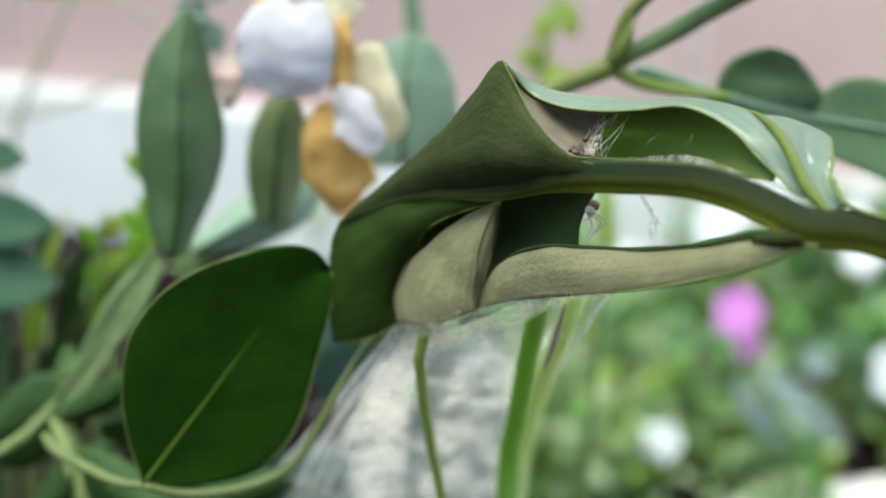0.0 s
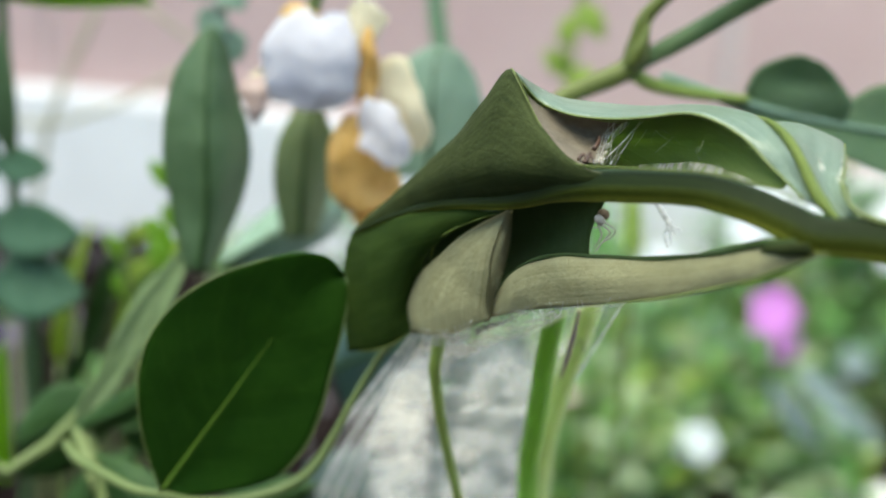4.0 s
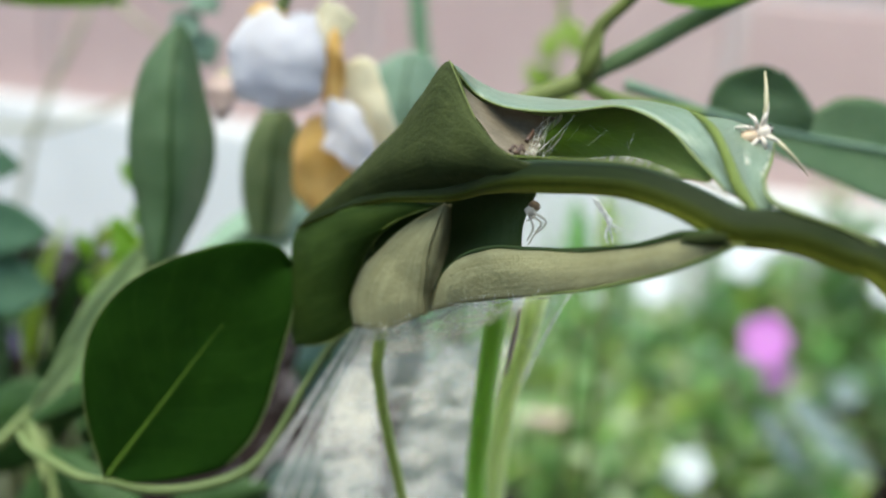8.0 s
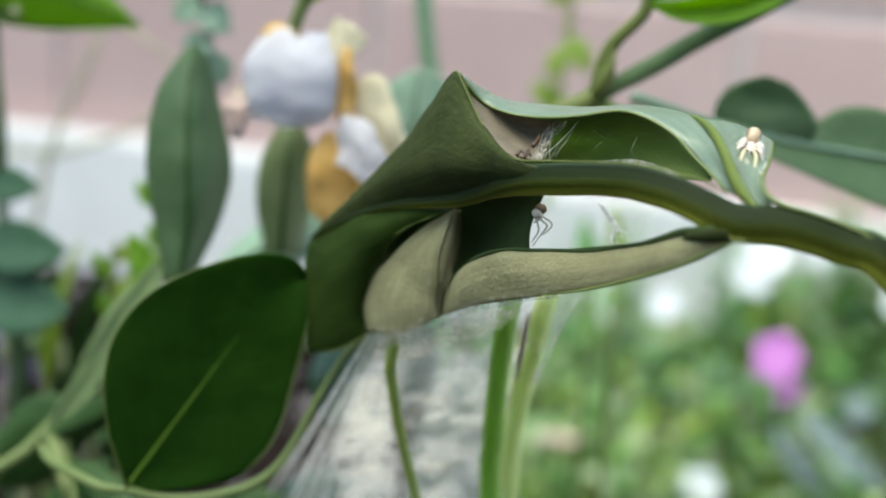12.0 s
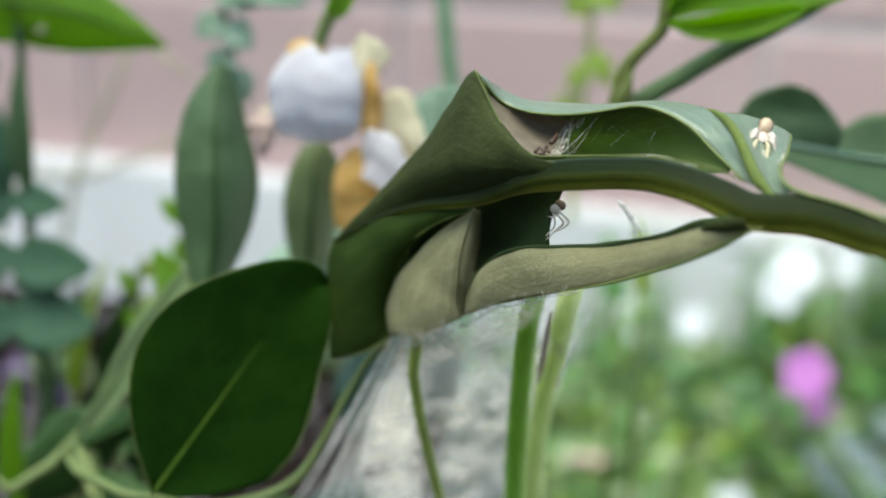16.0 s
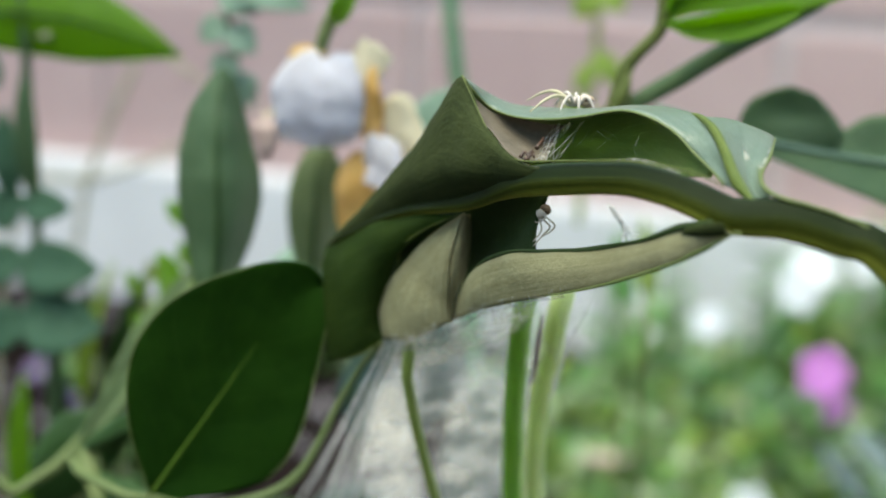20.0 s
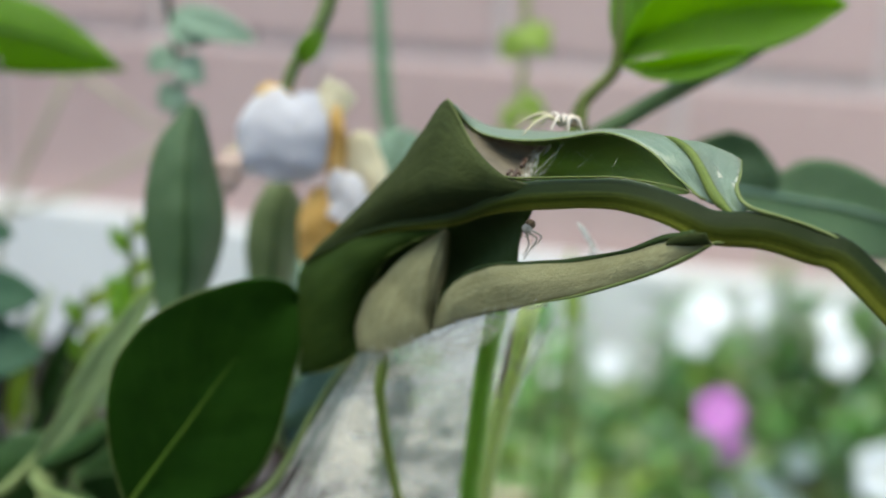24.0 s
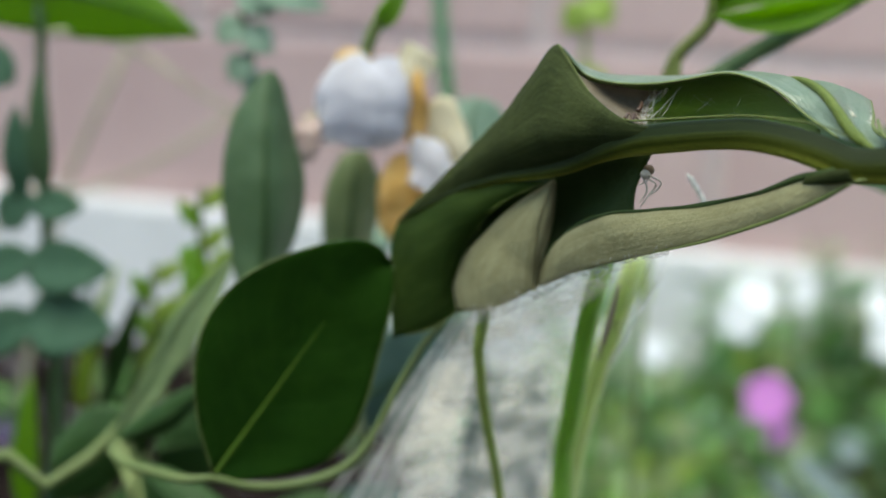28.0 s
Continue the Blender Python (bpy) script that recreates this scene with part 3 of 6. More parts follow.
part_of(shoot, sheet("folded_leaf_half", [
    [(37.3, 169.8, 465.2), (39.4, 170.3, 462.9), (42.2, 167.6, 462.4), (45.6, 165.5, 462.7), (48.7, 163.4, 463.6), (51.8, 162.1, 464.4), (54.2, 160.8, 464.3), (56.6, 159.1, 463.2), (58.4, 156.9, 461.8), (59.5, 154.6, 461), (60.4, 152, 460.4)],
    [(37, 170.3, 465.4), (39, 172.6, 463.5), (41.8, 170.9, 462.7), (45.6, 168.5, 462.9), (49.1, 166.7, 463.4), (52.8, 165.1, 464.2), (55.6, 163, 464.3), (57.9, 160.3, 463.6), (59.3, 156.7, 462.6), (60.4, 153.6, 461.3), (61, 150.1, 460.4)],
    [(36.8, 170.6, 465.5), (38.6, 174.9, 463.5), (41.5, 174.2, 462.5), (45.6, 171.5, 462.8), (49.5, 169.5, 463.2), (53.5, 167.7, 464), (57.1, 165.1, 464.3), (59.2, 161.6, 464.1), (60.2, 156.7, 463.4), (60.9, 152.2, 462), (61.6, 147.7, 460.6)]],
    M_BAND, M_INSIDE, 0.4, 64, 12, origin=SO), "waxy blue-green folded half of the leaf")
part_of(shoot, sheet("axil_leaflet", [
    [(58.8, 161.8, 464.3), (60.1, 157.6, 463.8), (60.8, 154.1, 462.4), (61.5, 150.1, 461.1), (62.3, 147.1, 460.2)],
    [(61.7, 162.3, 464.1), (62.4, 160, 463.4), (62.5, 155.8, 461.9), (62.6, 151.5, 460.7), (63, 147.8, 460.1)],
    [(64.8, 163.4, 462.9), (65.8, 162.2, 462.5), (64.8, 157.3, 461.9), (63.5, 152.4, 461.5), (63.3, 148.8, 461.1), (63.8, 147, 460.9)]],
    M_BAND, M_INSIDE, 0.4, 36, 14, 0.15, origin=SO), "small waxy leaflet in the axil")
for nm, mt, pts, r in (
    ("leaf_margin", M_EDGE, [(36.6, 170.5, 465.7), (37.6, 169.6, 464.7), (39.5, 169.7, 462.9), (42.2, 167.2, 462.5), (45.6, 165.1, 462.8), (48.7, 163.1, 463.6), (51.8, 161.7, 464.5), (54.2, 160.4, 464.3), (56.6, 158.7, 463.3), (58.3, 156.5, 461.9), (59.5, 154.2, 461.1), (60.4, 151.5, 460.5)], 0.24),
    ("leaf_margin", M_EDGE, [(65.8, 162, 462.6), (64.8, 157.1, 461.9), (63.5, 152.1, 461.5), (63.2, 148.5, 461.3), (63.6, 146.6, 461.1)], 0.26),
    ("leaf_margin", M_FORK, [(36.5, 170.7, 465.8), (37.9, 167.8, 464), (39.4, 164.7, 462.1), (40.7, 162.6, 460.7), (42.1, 160.6, 460.1), (43.3, 158.9, 460), (45.8, 157.1, 460.5), (49.4, 154.4, 461.3), (52.5, 152.1, 461.9), (55.4, 149.6, 462.1), (58, 147.6, 462), (59.9, 146.5, 461.4)], 0.16)):
    part_of(shoot, tube(nm, pts, [r * 0.3, r * 0.55, r * 0.6, r * 0.45], mt, 60, 8, origin=SO, knots=0.1))
part_of(shoot, tube("axil_ridge", [(57.8, 164.7, 464.1), (59, 161.1, 464.3), (59.9, 157.3, 463.8), (60.6, 153.9, 462.6), (61.2, 150, 461.2), (62.1, 146.7, 460.4), (62.6, 145.8, 460.2)], [0.05, 0.25, 0.42, 0.5, 0.55, 0.55, 0.1], M_RIDGE, 40, 12, 0.8, origin=SO), "yellow-green ridge in the axil")
lower = part_of(shoot, sheet("lower_leaf", [
    [(59.1, 146.4, 458.5), (56.9, 148.8, 457.1), (53.8, 152.5, 454.9), (50, 156.7, 452.7), (46.2, 160.5, 451.3), (42.6, 164.2, 449.9), (39.9, 167.9, 448), (38, 170.9, 445.4), (36.9, 173.2, 442.9), (36.3, 174.3, 441.2)],
    [(59.9, 145.6, 458.3), (57.9, 147.3, 456.8), (55.1, 150.2, 454.6), (51.6, 153.9, 452.3), (48, 157.3, 450.6), (44.4, 160.9, 448.9), (41, 165.7, 446.4), (38.6, 169.6, 443.9), (37, 172.6, 441.6), (36.1, 174.5, 440.1)],
    [(60.8, 145.6, 457.8), (59, 146.7, 456.2), (56.4, 148.9, 454.1), (53.3, 152.3, 451.6), (49.8, 155.5, 449.5), (46.1, 159.4, 447.2), (42, 164.7, 444.4), (39.2, 169.4, 442), (37.1, 172.7, 440), (35.9, 174.9, 438.8)]],
    M_PALE, M_DARKIN, 0.4, 70, 18, 0.22, origin=SO), "felted pale olive underside of the lower leaf")
part_of(shoot, sheet("leaf_end", [
    [(59.8, 144.8, 458.9), (58.7, 145.7, 458.6), (57.2, 147.8, 457.5)],
    [(60.1, 144.8, 458.4), (58.6, 145.9, 457.9), (57.1, 147.9, 457.2)],
    [(60.5, 145, 457.9), (58.6, 146.4, 457.3), (57, 148, 456.9)]],
    M_ROLL, None, 0.3, 24, 10, 0.1, origin=SO), "dark green end of the lower leaf where it joins the stem")
part_of(shoot, tube("leaf_margin", [(61.4, 144.9, 458.1), (60.7, 145.3, 457.9), (58.9, 146.5, 456.3), (56.4, 148.9, 454.1), (53.2, 152.1, 451.7), (49.8, 155.3, 449.5), (46.1, 159, 447.4)], [0.1, 0.24, 0.2, 0.17, 0.14, 0.1, 0.06], M_EDGE, 40, 8, origin=SO, knots=0.15))
part_of(shoot, sheet("leaf_half", [
    [(59.2, 147.1, 458.3), (57.9, 151.3, 456.6), (56.1, 155, 455), (54.4, 156.4, 453.9), (53.2, 156.3, 453.4)],
    [(59.2, 146.9, 458.1), (57.8, 150.3, 456.4), (56, 153.4, 454.8), (54.4, 155, 453.8), (53.2, 155.3, 453.2)]],
    M_BLUE, None, 0.3, 30, 6, origin=SO), "blue-green far half of the lower leaf")
part_of(shoot, tube("leaf_rim", [(59.1, 146.2, 458.6), (56.8, 148.7, 457.2), (53.8, 152.4, 454.9), (50, 156.5, 452.8), (46.2, 160.3, 451.4), (42.6, 164, 450), (39.9, 167.7, 448), (38, 170.8, 445.5), (36.9, 173, 443), (36.3, 174.1, 441.3)], [0.3, 0.26, 0.22, 0.2, 0.2, 0.18, 0.14, 0.12], M_DARKIN, 90, 8, origin=SO, knots=0.9), "dark fringed upper rim")
flap = part_of(shoot, sheet("leaf_flap", [
    [(37, 171.5, 451.6), (34.4, 174.2, 449.2), (32, 176.7, 446.4), (29.7, 179.4, 443), (27.6, 181.8, 439.9), (26.8, 182.5, 437.5), (26.8, 182.3, 435.5), (27.3, 182, 433.4)],
    [(37, 171.4, 451.6), (35.2, 173.2, 448.6), (33.5, 174.8, 445.5), (32.2, 176, 442.4), (31.4, 176.8, 439), (31.9, 176.8, 435.8)],
    [(37.1, 171.4, 451.7), (36.1, 172, 448.5), (35.6, 172.3, 446), (35.5, 172.5, 443.5), (35.4, 173.1, 441.1), (35.7, 173.5, 439.1)]],
    M_PALE, M_DARKIN, 0.4, 44, 16, 0.3, origin=SO), "pale flap bent back under the leaf")
part_of(shoot, sheet("leaf_flap", [
    [(37.1, 171.6, 451.6), (36.1, 172.1, 448.4), (35.6, 172.4, 445.9), (35.5, 172.6, 443.4), (35.4, 173.2, 441.1), (35.7, 173.6, 439)],
    [(37.3, 172.1, 451.3), (37, 172.2, 448.5), (36.6, 172.4, 446), (36.2, 172.9, 443.7), (36, 173.5, 441.6), (36, 174.2, 439.2)],
    [(37.6, 174.6, 450.7), (37.7, 175.6, 447.8), (37.4, 176.1, 445.2), (36.8, 176, 442.7), (36.3, 175.6, 440.9), (36.2, 175.4, 439.1)]],
    M_PALE, M_DARKIN, 0.3, 36, 12, 0.15, origin=SO), "pale fold of the flap turning into the dark hollow")
part_of(shoot, tube("leaf_rib", [(37.1, 171.3, 451.7), (36.1, 171.9, 448.5), (35.6, 172.2, 446), (35.5, 172.4, 443.5), (35.4, 173, 441.2), (35.7, 173.4, 439.1)], [0.04, 0.08, 0.12, 0.16, 0.22, 0.3], M_PALE, 30, 12, 1.0, origin=SO, knots=0.2), "pale rib of the flap")
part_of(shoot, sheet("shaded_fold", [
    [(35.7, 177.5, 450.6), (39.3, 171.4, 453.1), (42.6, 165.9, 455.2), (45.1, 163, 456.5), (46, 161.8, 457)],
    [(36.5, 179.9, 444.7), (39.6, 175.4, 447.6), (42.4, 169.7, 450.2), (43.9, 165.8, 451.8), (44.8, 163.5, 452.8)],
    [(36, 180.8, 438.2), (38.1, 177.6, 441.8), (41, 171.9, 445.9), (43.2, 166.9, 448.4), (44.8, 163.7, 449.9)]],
    M_DARKIN, None, 0.4, 30, 14, origin=SO), "fold inside the rolled leaf, coloured dark for the shade of the hollow")
# second sheet, added behind the cavity so that it reads as shaded
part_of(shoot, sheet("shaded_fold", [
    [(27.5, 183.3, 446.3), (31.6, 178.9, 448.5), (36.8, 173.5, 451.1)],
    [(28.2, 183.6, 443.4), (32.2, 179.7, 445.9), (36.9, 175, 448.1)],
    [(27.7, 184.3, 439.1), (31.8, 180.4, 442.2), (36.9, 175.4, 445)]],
    M_DARKIN, None, 0.4, 20, 10, origin=SO), "fold inside the rolled leaf, coloured dark for the shade of the hollow")
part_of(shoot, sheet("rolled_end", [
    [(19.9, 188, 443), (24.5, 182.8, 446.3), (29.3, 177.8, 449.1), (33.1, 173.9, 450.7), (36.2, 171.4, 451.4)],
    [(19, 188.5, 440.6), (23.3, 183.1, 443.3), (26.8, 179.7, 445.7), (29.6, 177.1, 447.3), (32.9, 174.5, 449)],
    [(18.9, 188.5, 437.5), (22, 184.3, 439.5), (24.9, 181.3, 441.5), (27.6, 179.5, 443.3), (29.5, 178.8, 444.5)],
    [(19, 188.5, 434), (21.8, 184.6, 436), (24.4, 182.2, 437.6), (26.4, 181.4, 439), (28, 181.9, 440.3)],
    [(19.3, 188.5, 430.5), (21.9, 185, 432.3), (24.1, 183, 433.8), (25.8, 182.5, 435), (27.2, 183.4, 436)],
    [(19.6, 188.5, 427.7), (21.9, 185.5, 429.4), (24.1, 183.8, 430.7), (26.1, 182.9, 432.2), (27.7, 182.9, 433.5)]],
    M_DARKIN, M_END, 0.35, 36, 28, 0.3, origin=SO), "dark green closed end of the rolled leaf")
part_of(shoot, tube("leaf_margin", [(36, 171.4, 451.2), (33, 174.2, 449.1), (31.2, 175.9, 447.5), (29.9, 177.7, 445.9), (29.5, 178.5, 444.6), (29.3, 179.2, 443.2)], [0.04, 0.1, 0.12, 0.12, 0.1, 0.05], M_RIDGE, 36, 8, origin=SO))
# lighter tube on the lower rim: light through the leaf put into its colour
part_of(shoot, tube("leaf_margin", [(19.8, 188.1, 428.1), (22, 185.3, 429.4), (24.2, 183.6, 430.7), (26.2, 182.6, 432.3), (27.6, 182.7, 433.5)], [0.04, 0.1, 0.12, 0.12, 0.06], M_EDGE, 30, 8, origin=SO))

# backing sheet added behind the hollow to give it shade
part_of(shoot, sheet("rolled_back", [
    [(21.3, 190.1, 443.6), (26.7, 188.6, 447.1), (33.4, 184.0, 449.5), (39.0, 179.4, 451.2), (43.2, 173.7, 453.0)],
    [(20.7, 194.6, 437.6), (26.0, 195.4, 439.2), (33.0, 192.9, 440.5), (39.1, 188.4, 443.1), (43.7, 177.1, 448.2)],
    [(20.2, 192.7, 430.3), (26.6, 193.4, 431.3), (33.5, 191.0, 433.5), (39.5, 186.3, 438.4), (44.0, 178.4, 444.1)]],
    M_DARKIN, None, 0.4, 30, 14, origin=SO), "added dark backing sheet that shades the hollow of the roll")
part_of(shoot, sheet("silk_lining", [
    [(37.7, 170.6, 464.0), (39.4, 167.0, 461.6), (41.2, 163.6, 460.1), (43.2, 160.6, 459.5)],
    [(39.9, 170.2, 462.4), (41.4, 168.8, 460.8), (42.7, 166.2, 459.6), (43.9, 162.8, 459.0)],
    [(42.9, 169.0, 462.0), (43.5, 169.4, 460.7), (44.2, 167.4, 459.4), (44.7, 164.0, 458.7)],
    [(47.4, 166.8, 462.5), (46.3, 168.4, 460.9), (45.7, 167.2, 459.6), (45.4, 164.2, 458.7)]],
    M_SILKED, None, 0.12, 30, 22, 0.6, origin=SO), "brownish silk lining spun across the fold")
part_of(shoot, sheet("silk_lining", [
    [(48.7, 166.4, 458.4), (51.1, 163.8, 459.4), (52.9, 161.6, 460.2), (54.7, 159.2, 460.6), (57.0, 155.6, 460.6)],
    [(48.7, 166.0, 457.8), (51.2, 163.4, 458.7), (53.0, 161.2, 459.4), (54.7, 158.8, 459.9), (57.0, 155.4, 460.1)]],
    M_BRUSH, None, 0.06, 30, 6, 0.3, origin=SO), "white silk along the foot of the leaf")
srng = random.Random(21)
part_of(shoot, sheet("silk_patch", [
    [(62.1, 161.4, 464), (62.4, 159, 463.2), (62.4, 154.9, 462)],
    [(64, 162.3, 463.1), (64, 160.2, 462.4), (63.4, 155.7, 461.9)],
    [(65.5, 161.4, 462.5), (64.5, 156.6, 462), (63.4, 151.8, 461.6)]],
    M_VEILED, None, 0.04, 24, 12, 0.3, origin=SO), "pale felt of silk on the leaflet")


def between(a, b, k):
    return np.array(a) * (1 - k) + np.array(b) * k


part_of(shoot, sheet("silk_lining", [
    [(46.2, 167.2, 462.1), (45.3, 167.0, 460.4), (44.2, 162.2, 459.2)],
    [(47.8, 166.4, 462.4), (46.2, 166.6, 460.3), (45.3, 162.6, 459.1)]],
    M_BRUSH, None, 0.05, 24, 10, 0.5, origin=SO), "white silk brushed across the opening")
# fine threads at the open edge of the lining
for k in range(12):
    u, v = srng.random(), srng.random()
    a = between((45.8, 167.6, 462.1), (49.4, 165.6, 463.0), u)
    b = between((44.2, 164.2, 459.2), (46.8, 163.0, 459.0), 0.3 * u + 0.7 * v)
    m = between(a, b, 0.5) + np.array((srng.uniform(-0.5, 0.5), 0.4, srng.uniform(-0.5, 0.3)))
    r = srng.uniform(0.01, 0.02)
    part_of(shoot, tube("silk_strand", [tuple(a), tuple(m), tuple(b)], [r * 0.6, r, r], M_STRAND, 10, 5, origin=SO), "white silk strand")
# stray threads lying on the inner face
for k in range(9):
    u = srng.random()
    a = between((47.2, 168.6, 460.7), (55.2, 160.6, 461.8), u) + np.array((0, 0, srng.uniform(-0.6, 0.9)))
    d = np.array((srng.uniform(-1.6, 1.6), 0, srng.uniform(-1.6, -0.5)))
    m = a + d * 0.5 + np.array((srng.uniform(-0.4, 0.4), -0.1, srng.uniform(-0.3, 0.3)))
    r = srng.uniform(0.008, 0.016)
    part_of(shoot, tube("silk_strand", [tuple(a), tuple(m), tuple(a + d + np.array((0, -0.8, 0)))], [r, r, r * 0.7], M_STRAND, 8, 5, origin=SO), "white silk strand")
# ---- the deep green leaf on its own stalk ----
GO = (-0.5, 180.4, 412.1)
green = thing("leaf_sprig", "single deep green oval leaf on a thin stalk", "leaf", GO)
blade = part_of(green, sheet("blade", [
    [(-0.6, 180.4, 412.4), (-2.2, 179.8, 419.5), (-2.6, 179.6, 425.9), (-1.4, 180, 431.5), (1.7, 181.2, 436.1), (6.3, 182.9, 439), (11.5, 184.8, 440.7), (15.2, 186.1, 441.1), (17.8, 187, 440.2), (19.5, 187.6, 438)],
    [(-0.9, 181.3, 411.7), (2.7, 182.6, 417.1), (6.3, 183.8, 422.5), (9.9, 185.1, 427.9), (13.4, 186.4, 432.9), (17, 187.7, 436.9), (19.4, 188.5, 437.6)],
    [(-0.4, 180.5, 412.1), (2.9, 181.7, 411.5), (8, 183.4, 411.8), (12.7, 185, 413.2), (15.4, 185.9, 416.5), (17, 186.5, 420.8), (18.1, 187, 425.9), (19.4, 187.5, 431.6), (19.8, 187.7, 435.4), (19.6, 187.6, 437.7)]],
    M_BLUE, M_DEEP, 0.4, 52, 26, 0.35, origin=GO))
part_of(blade, tube("midrib", [(-0.4, 180.4, 412.6), (3, 181.6, 417.7), (6.6, 182.8, 423.1), (9.2, 183.8, 427.1), (11.9, 184.7, 431.1)], [0.26, 0.2, 0.15, 0.09, 0.02], M_VEIN, 36, 8, 0.6, origin=GO, knots=0.15))
part_of(blade, tube("leaf_margin", [(12.7, 184.8, 413.4), (15.4, 185.7, 416.6), (17.1, 186.3, 421), (18.2, 186.7, 426), (19.4, 187.2, 431.7), (19.9, 187.4, 435.5), (19.7, 187.4, 437.8)], [0.06, 0.12, 0.14, 0.12, 0.1, 0.05], M_STEML, 30, 6, origin=GO, knots=0.2))
part_of(blade, tube("leaf_margin", [(-0.5, 180.2, 412.5), (-2.2, 179.6, 419.6), (-2.5, 179.4, 426), (-1.4, 179.8, 431.6), (1.8, 181, 436.2), (6.4, 182.7, 439.1), (11.6, 184.6, 440.7)], [0.1, 0.1, 0.1, 0.09, 0.05], M_EDGE, 30, 6, origin=GO, knots=0.2))
part_of(blade, ball("spot", (13.2, 185.3, 415.9), (0.3, 0.12, 0.4), M_EYE, rings=6, segs=8, lumps=0.3, origin=GO), "small dark blemish")
part_of(green, tube("stalk", [(-0.6, 180.4, 412.1), (-5.4, 186, 409), (-11.8, 194, 406), (-18.5, 202, 403.5), (-21.3, 206, 403.4)], [0.45, 0.6, 0.7, 0.7, 0.6], M_STEML, 30, 10, origin=GO, knots=0.1), "yellow-green leaf stalk")
part_of(green, tube("stalk", [(-0.5, 180.4, 412.1), (3.8, 182, 410.5), (9, 184, 410.3), (13.5, 186, 411.3), (16.3, 187, 413.5), (18.5, 188, 417.3), (20.9, 189, 422.5), (23.6, 190, 427.3), (26, 190, 430.3)], [0.5, 0.6, 0.65, 0.65, 0.6, 0.5, 0.45, 0.45, 0.4], M_STEML, 50, 10, origin=GO, knots=0.1))

# ---- silk ----
WEB_O = (35.4, 183.2, 435.2)
web = thing("silk_web", "torn whitish spider silk hung below the rolled leaf", "spider web", WEB_O)
part_of(web, sheet("silk_sheet", [
    [(28, 185.9, 431), (23.3, 199, 418.3), (18.9, 213, 403.6), (18, 224, 390.3), (18.4, 233, 378.2), (17.3, 250, 351.8)],
    [(29.7, 185, 431.7), (26.2, 198.4, 418.8), (23.4, 213.8, 402.8), (22.2, 232.4, 379), (20.7, 249.4, 352.6)],
    [(31.3, 185.2, 432), (30.3, 194.6, 423.3), (28.6, 213, 404.7), (27, 233, 379.2), (25.1, 250, 352.7)]],
    M_WEB, None, 0.06, 44, 24, 0.5, origin=WEB_O), "dense white silk sheet")
part_of(web, sheet("silk_sheet", [
    [(31.2, 185.9, 431.4), (30.5, 199, 419), (29.7, 213, 404.8), (29.1, 230.4, 383), (27.6, 250, 353.1)],
    [(33.9, 183.9, 433.2), (33.2, 198.4, 419.6), (32.3, 213.8, 403.8), (31.3, 232.4, 380.1), (30.2, 249.4, 353.8)],
    [(37.6, 183, 435.2), (36.9, 196.1, 422.6), (36.1, 214.4, 403.9), (35, 233, 380.2), (33.8, 250, 353.8)]],
    M_WEBMID, None, 0.06, 44, 24, 0.6, seed=3.0, origin=WEB_O), "whitish silk sheet")
part_of(web, sheet("silk_sheet", [
    [(34.3, 185, 434.7), (33.7, 196.6, 422.8), (31.6, 215, 404), (28.8, 235, 378.3), (26.4, 252, 351.6)],
    [(41.2, 184, 437.4), (41.2, 194.2, 425.4), (39.7, 214, 405.4), (38.6, 234, 380), (37.9, 251, 353.7)],
    [(51, 182, 440), (48.8, 184.9, 433.6), (46.6, 199.6, 419.8), (45, 214.8, 403.9), (44.3, 232, 381.9), (44.5, 249, 355.8)]],
    M_WEBTHIN, None, 0.06, 44, 24, 1.6, seed=5.0, origin=WEB_O), "thin veil of silk")
part_of(web, sheet("silk_sheet", [
    [(27.3, 186.6, 431.8), (21.8, 201.4, 417.3), (15.7, 215.2, 402.6), (10.7, 225.6, 389.6), (6.1, 236, 375), (2.1, 253, 347.9)],
    [(38, 187, 434.8), (36.8, 198.6, 422.2), (33.5, 218.4, 401.6), (29.6, 237, 377.2), (28.4, 254, 350.5)],
    [(51, 185, 438.7), (48.6, 189.4, 431.1), (46.1, 204.1, 416.8), (44.1, 219.1, 400.6), (43.2, 235, 380), (43.5, 252, 353.7)]],
    M_WEBTHIN, None, 0.06, 40, 24, 2.2, seed=9.0, origin=WEB_O), "thin veil of silk")
part_of(web, sheet("silk_sheet", [
    [(45.5, 161.9, 446.7), (43.5, 164.1, 445.5), (41.3, 167.4, 443.9), (39, 170.9, 442.1), (36.3, 174.8, 439.6), (34.4, 176.7, 438.1), (31.6, 179.1, 435.9), (28.4, 182.5, 434.1)],
    [(45.6, 169, 443.6), (43.4, 172, 441.2), (41, 176, 438.3), (38.5, 179, 435.9), (35.8, 182, 433.4), (33.6, 183, 431.9), (30.6, 185, 429.9), (26.6, 187, 429.1)],
    [(45.6, 176, 440.4), (43.4, 181, 436.3), (40.7, 186, 431.8), (37.8, 188, 428.9), (35.2, 190, 426.4), (32.5, 191, 424.6), (29.4, 192, 423), (24.5, 192, 423.7)]],
    M_WEBTOP, None, 0.06, 60, 24, 0.5, seed=2.0, origin=WEB_O), "cream silk drawn together under the leaf edge")
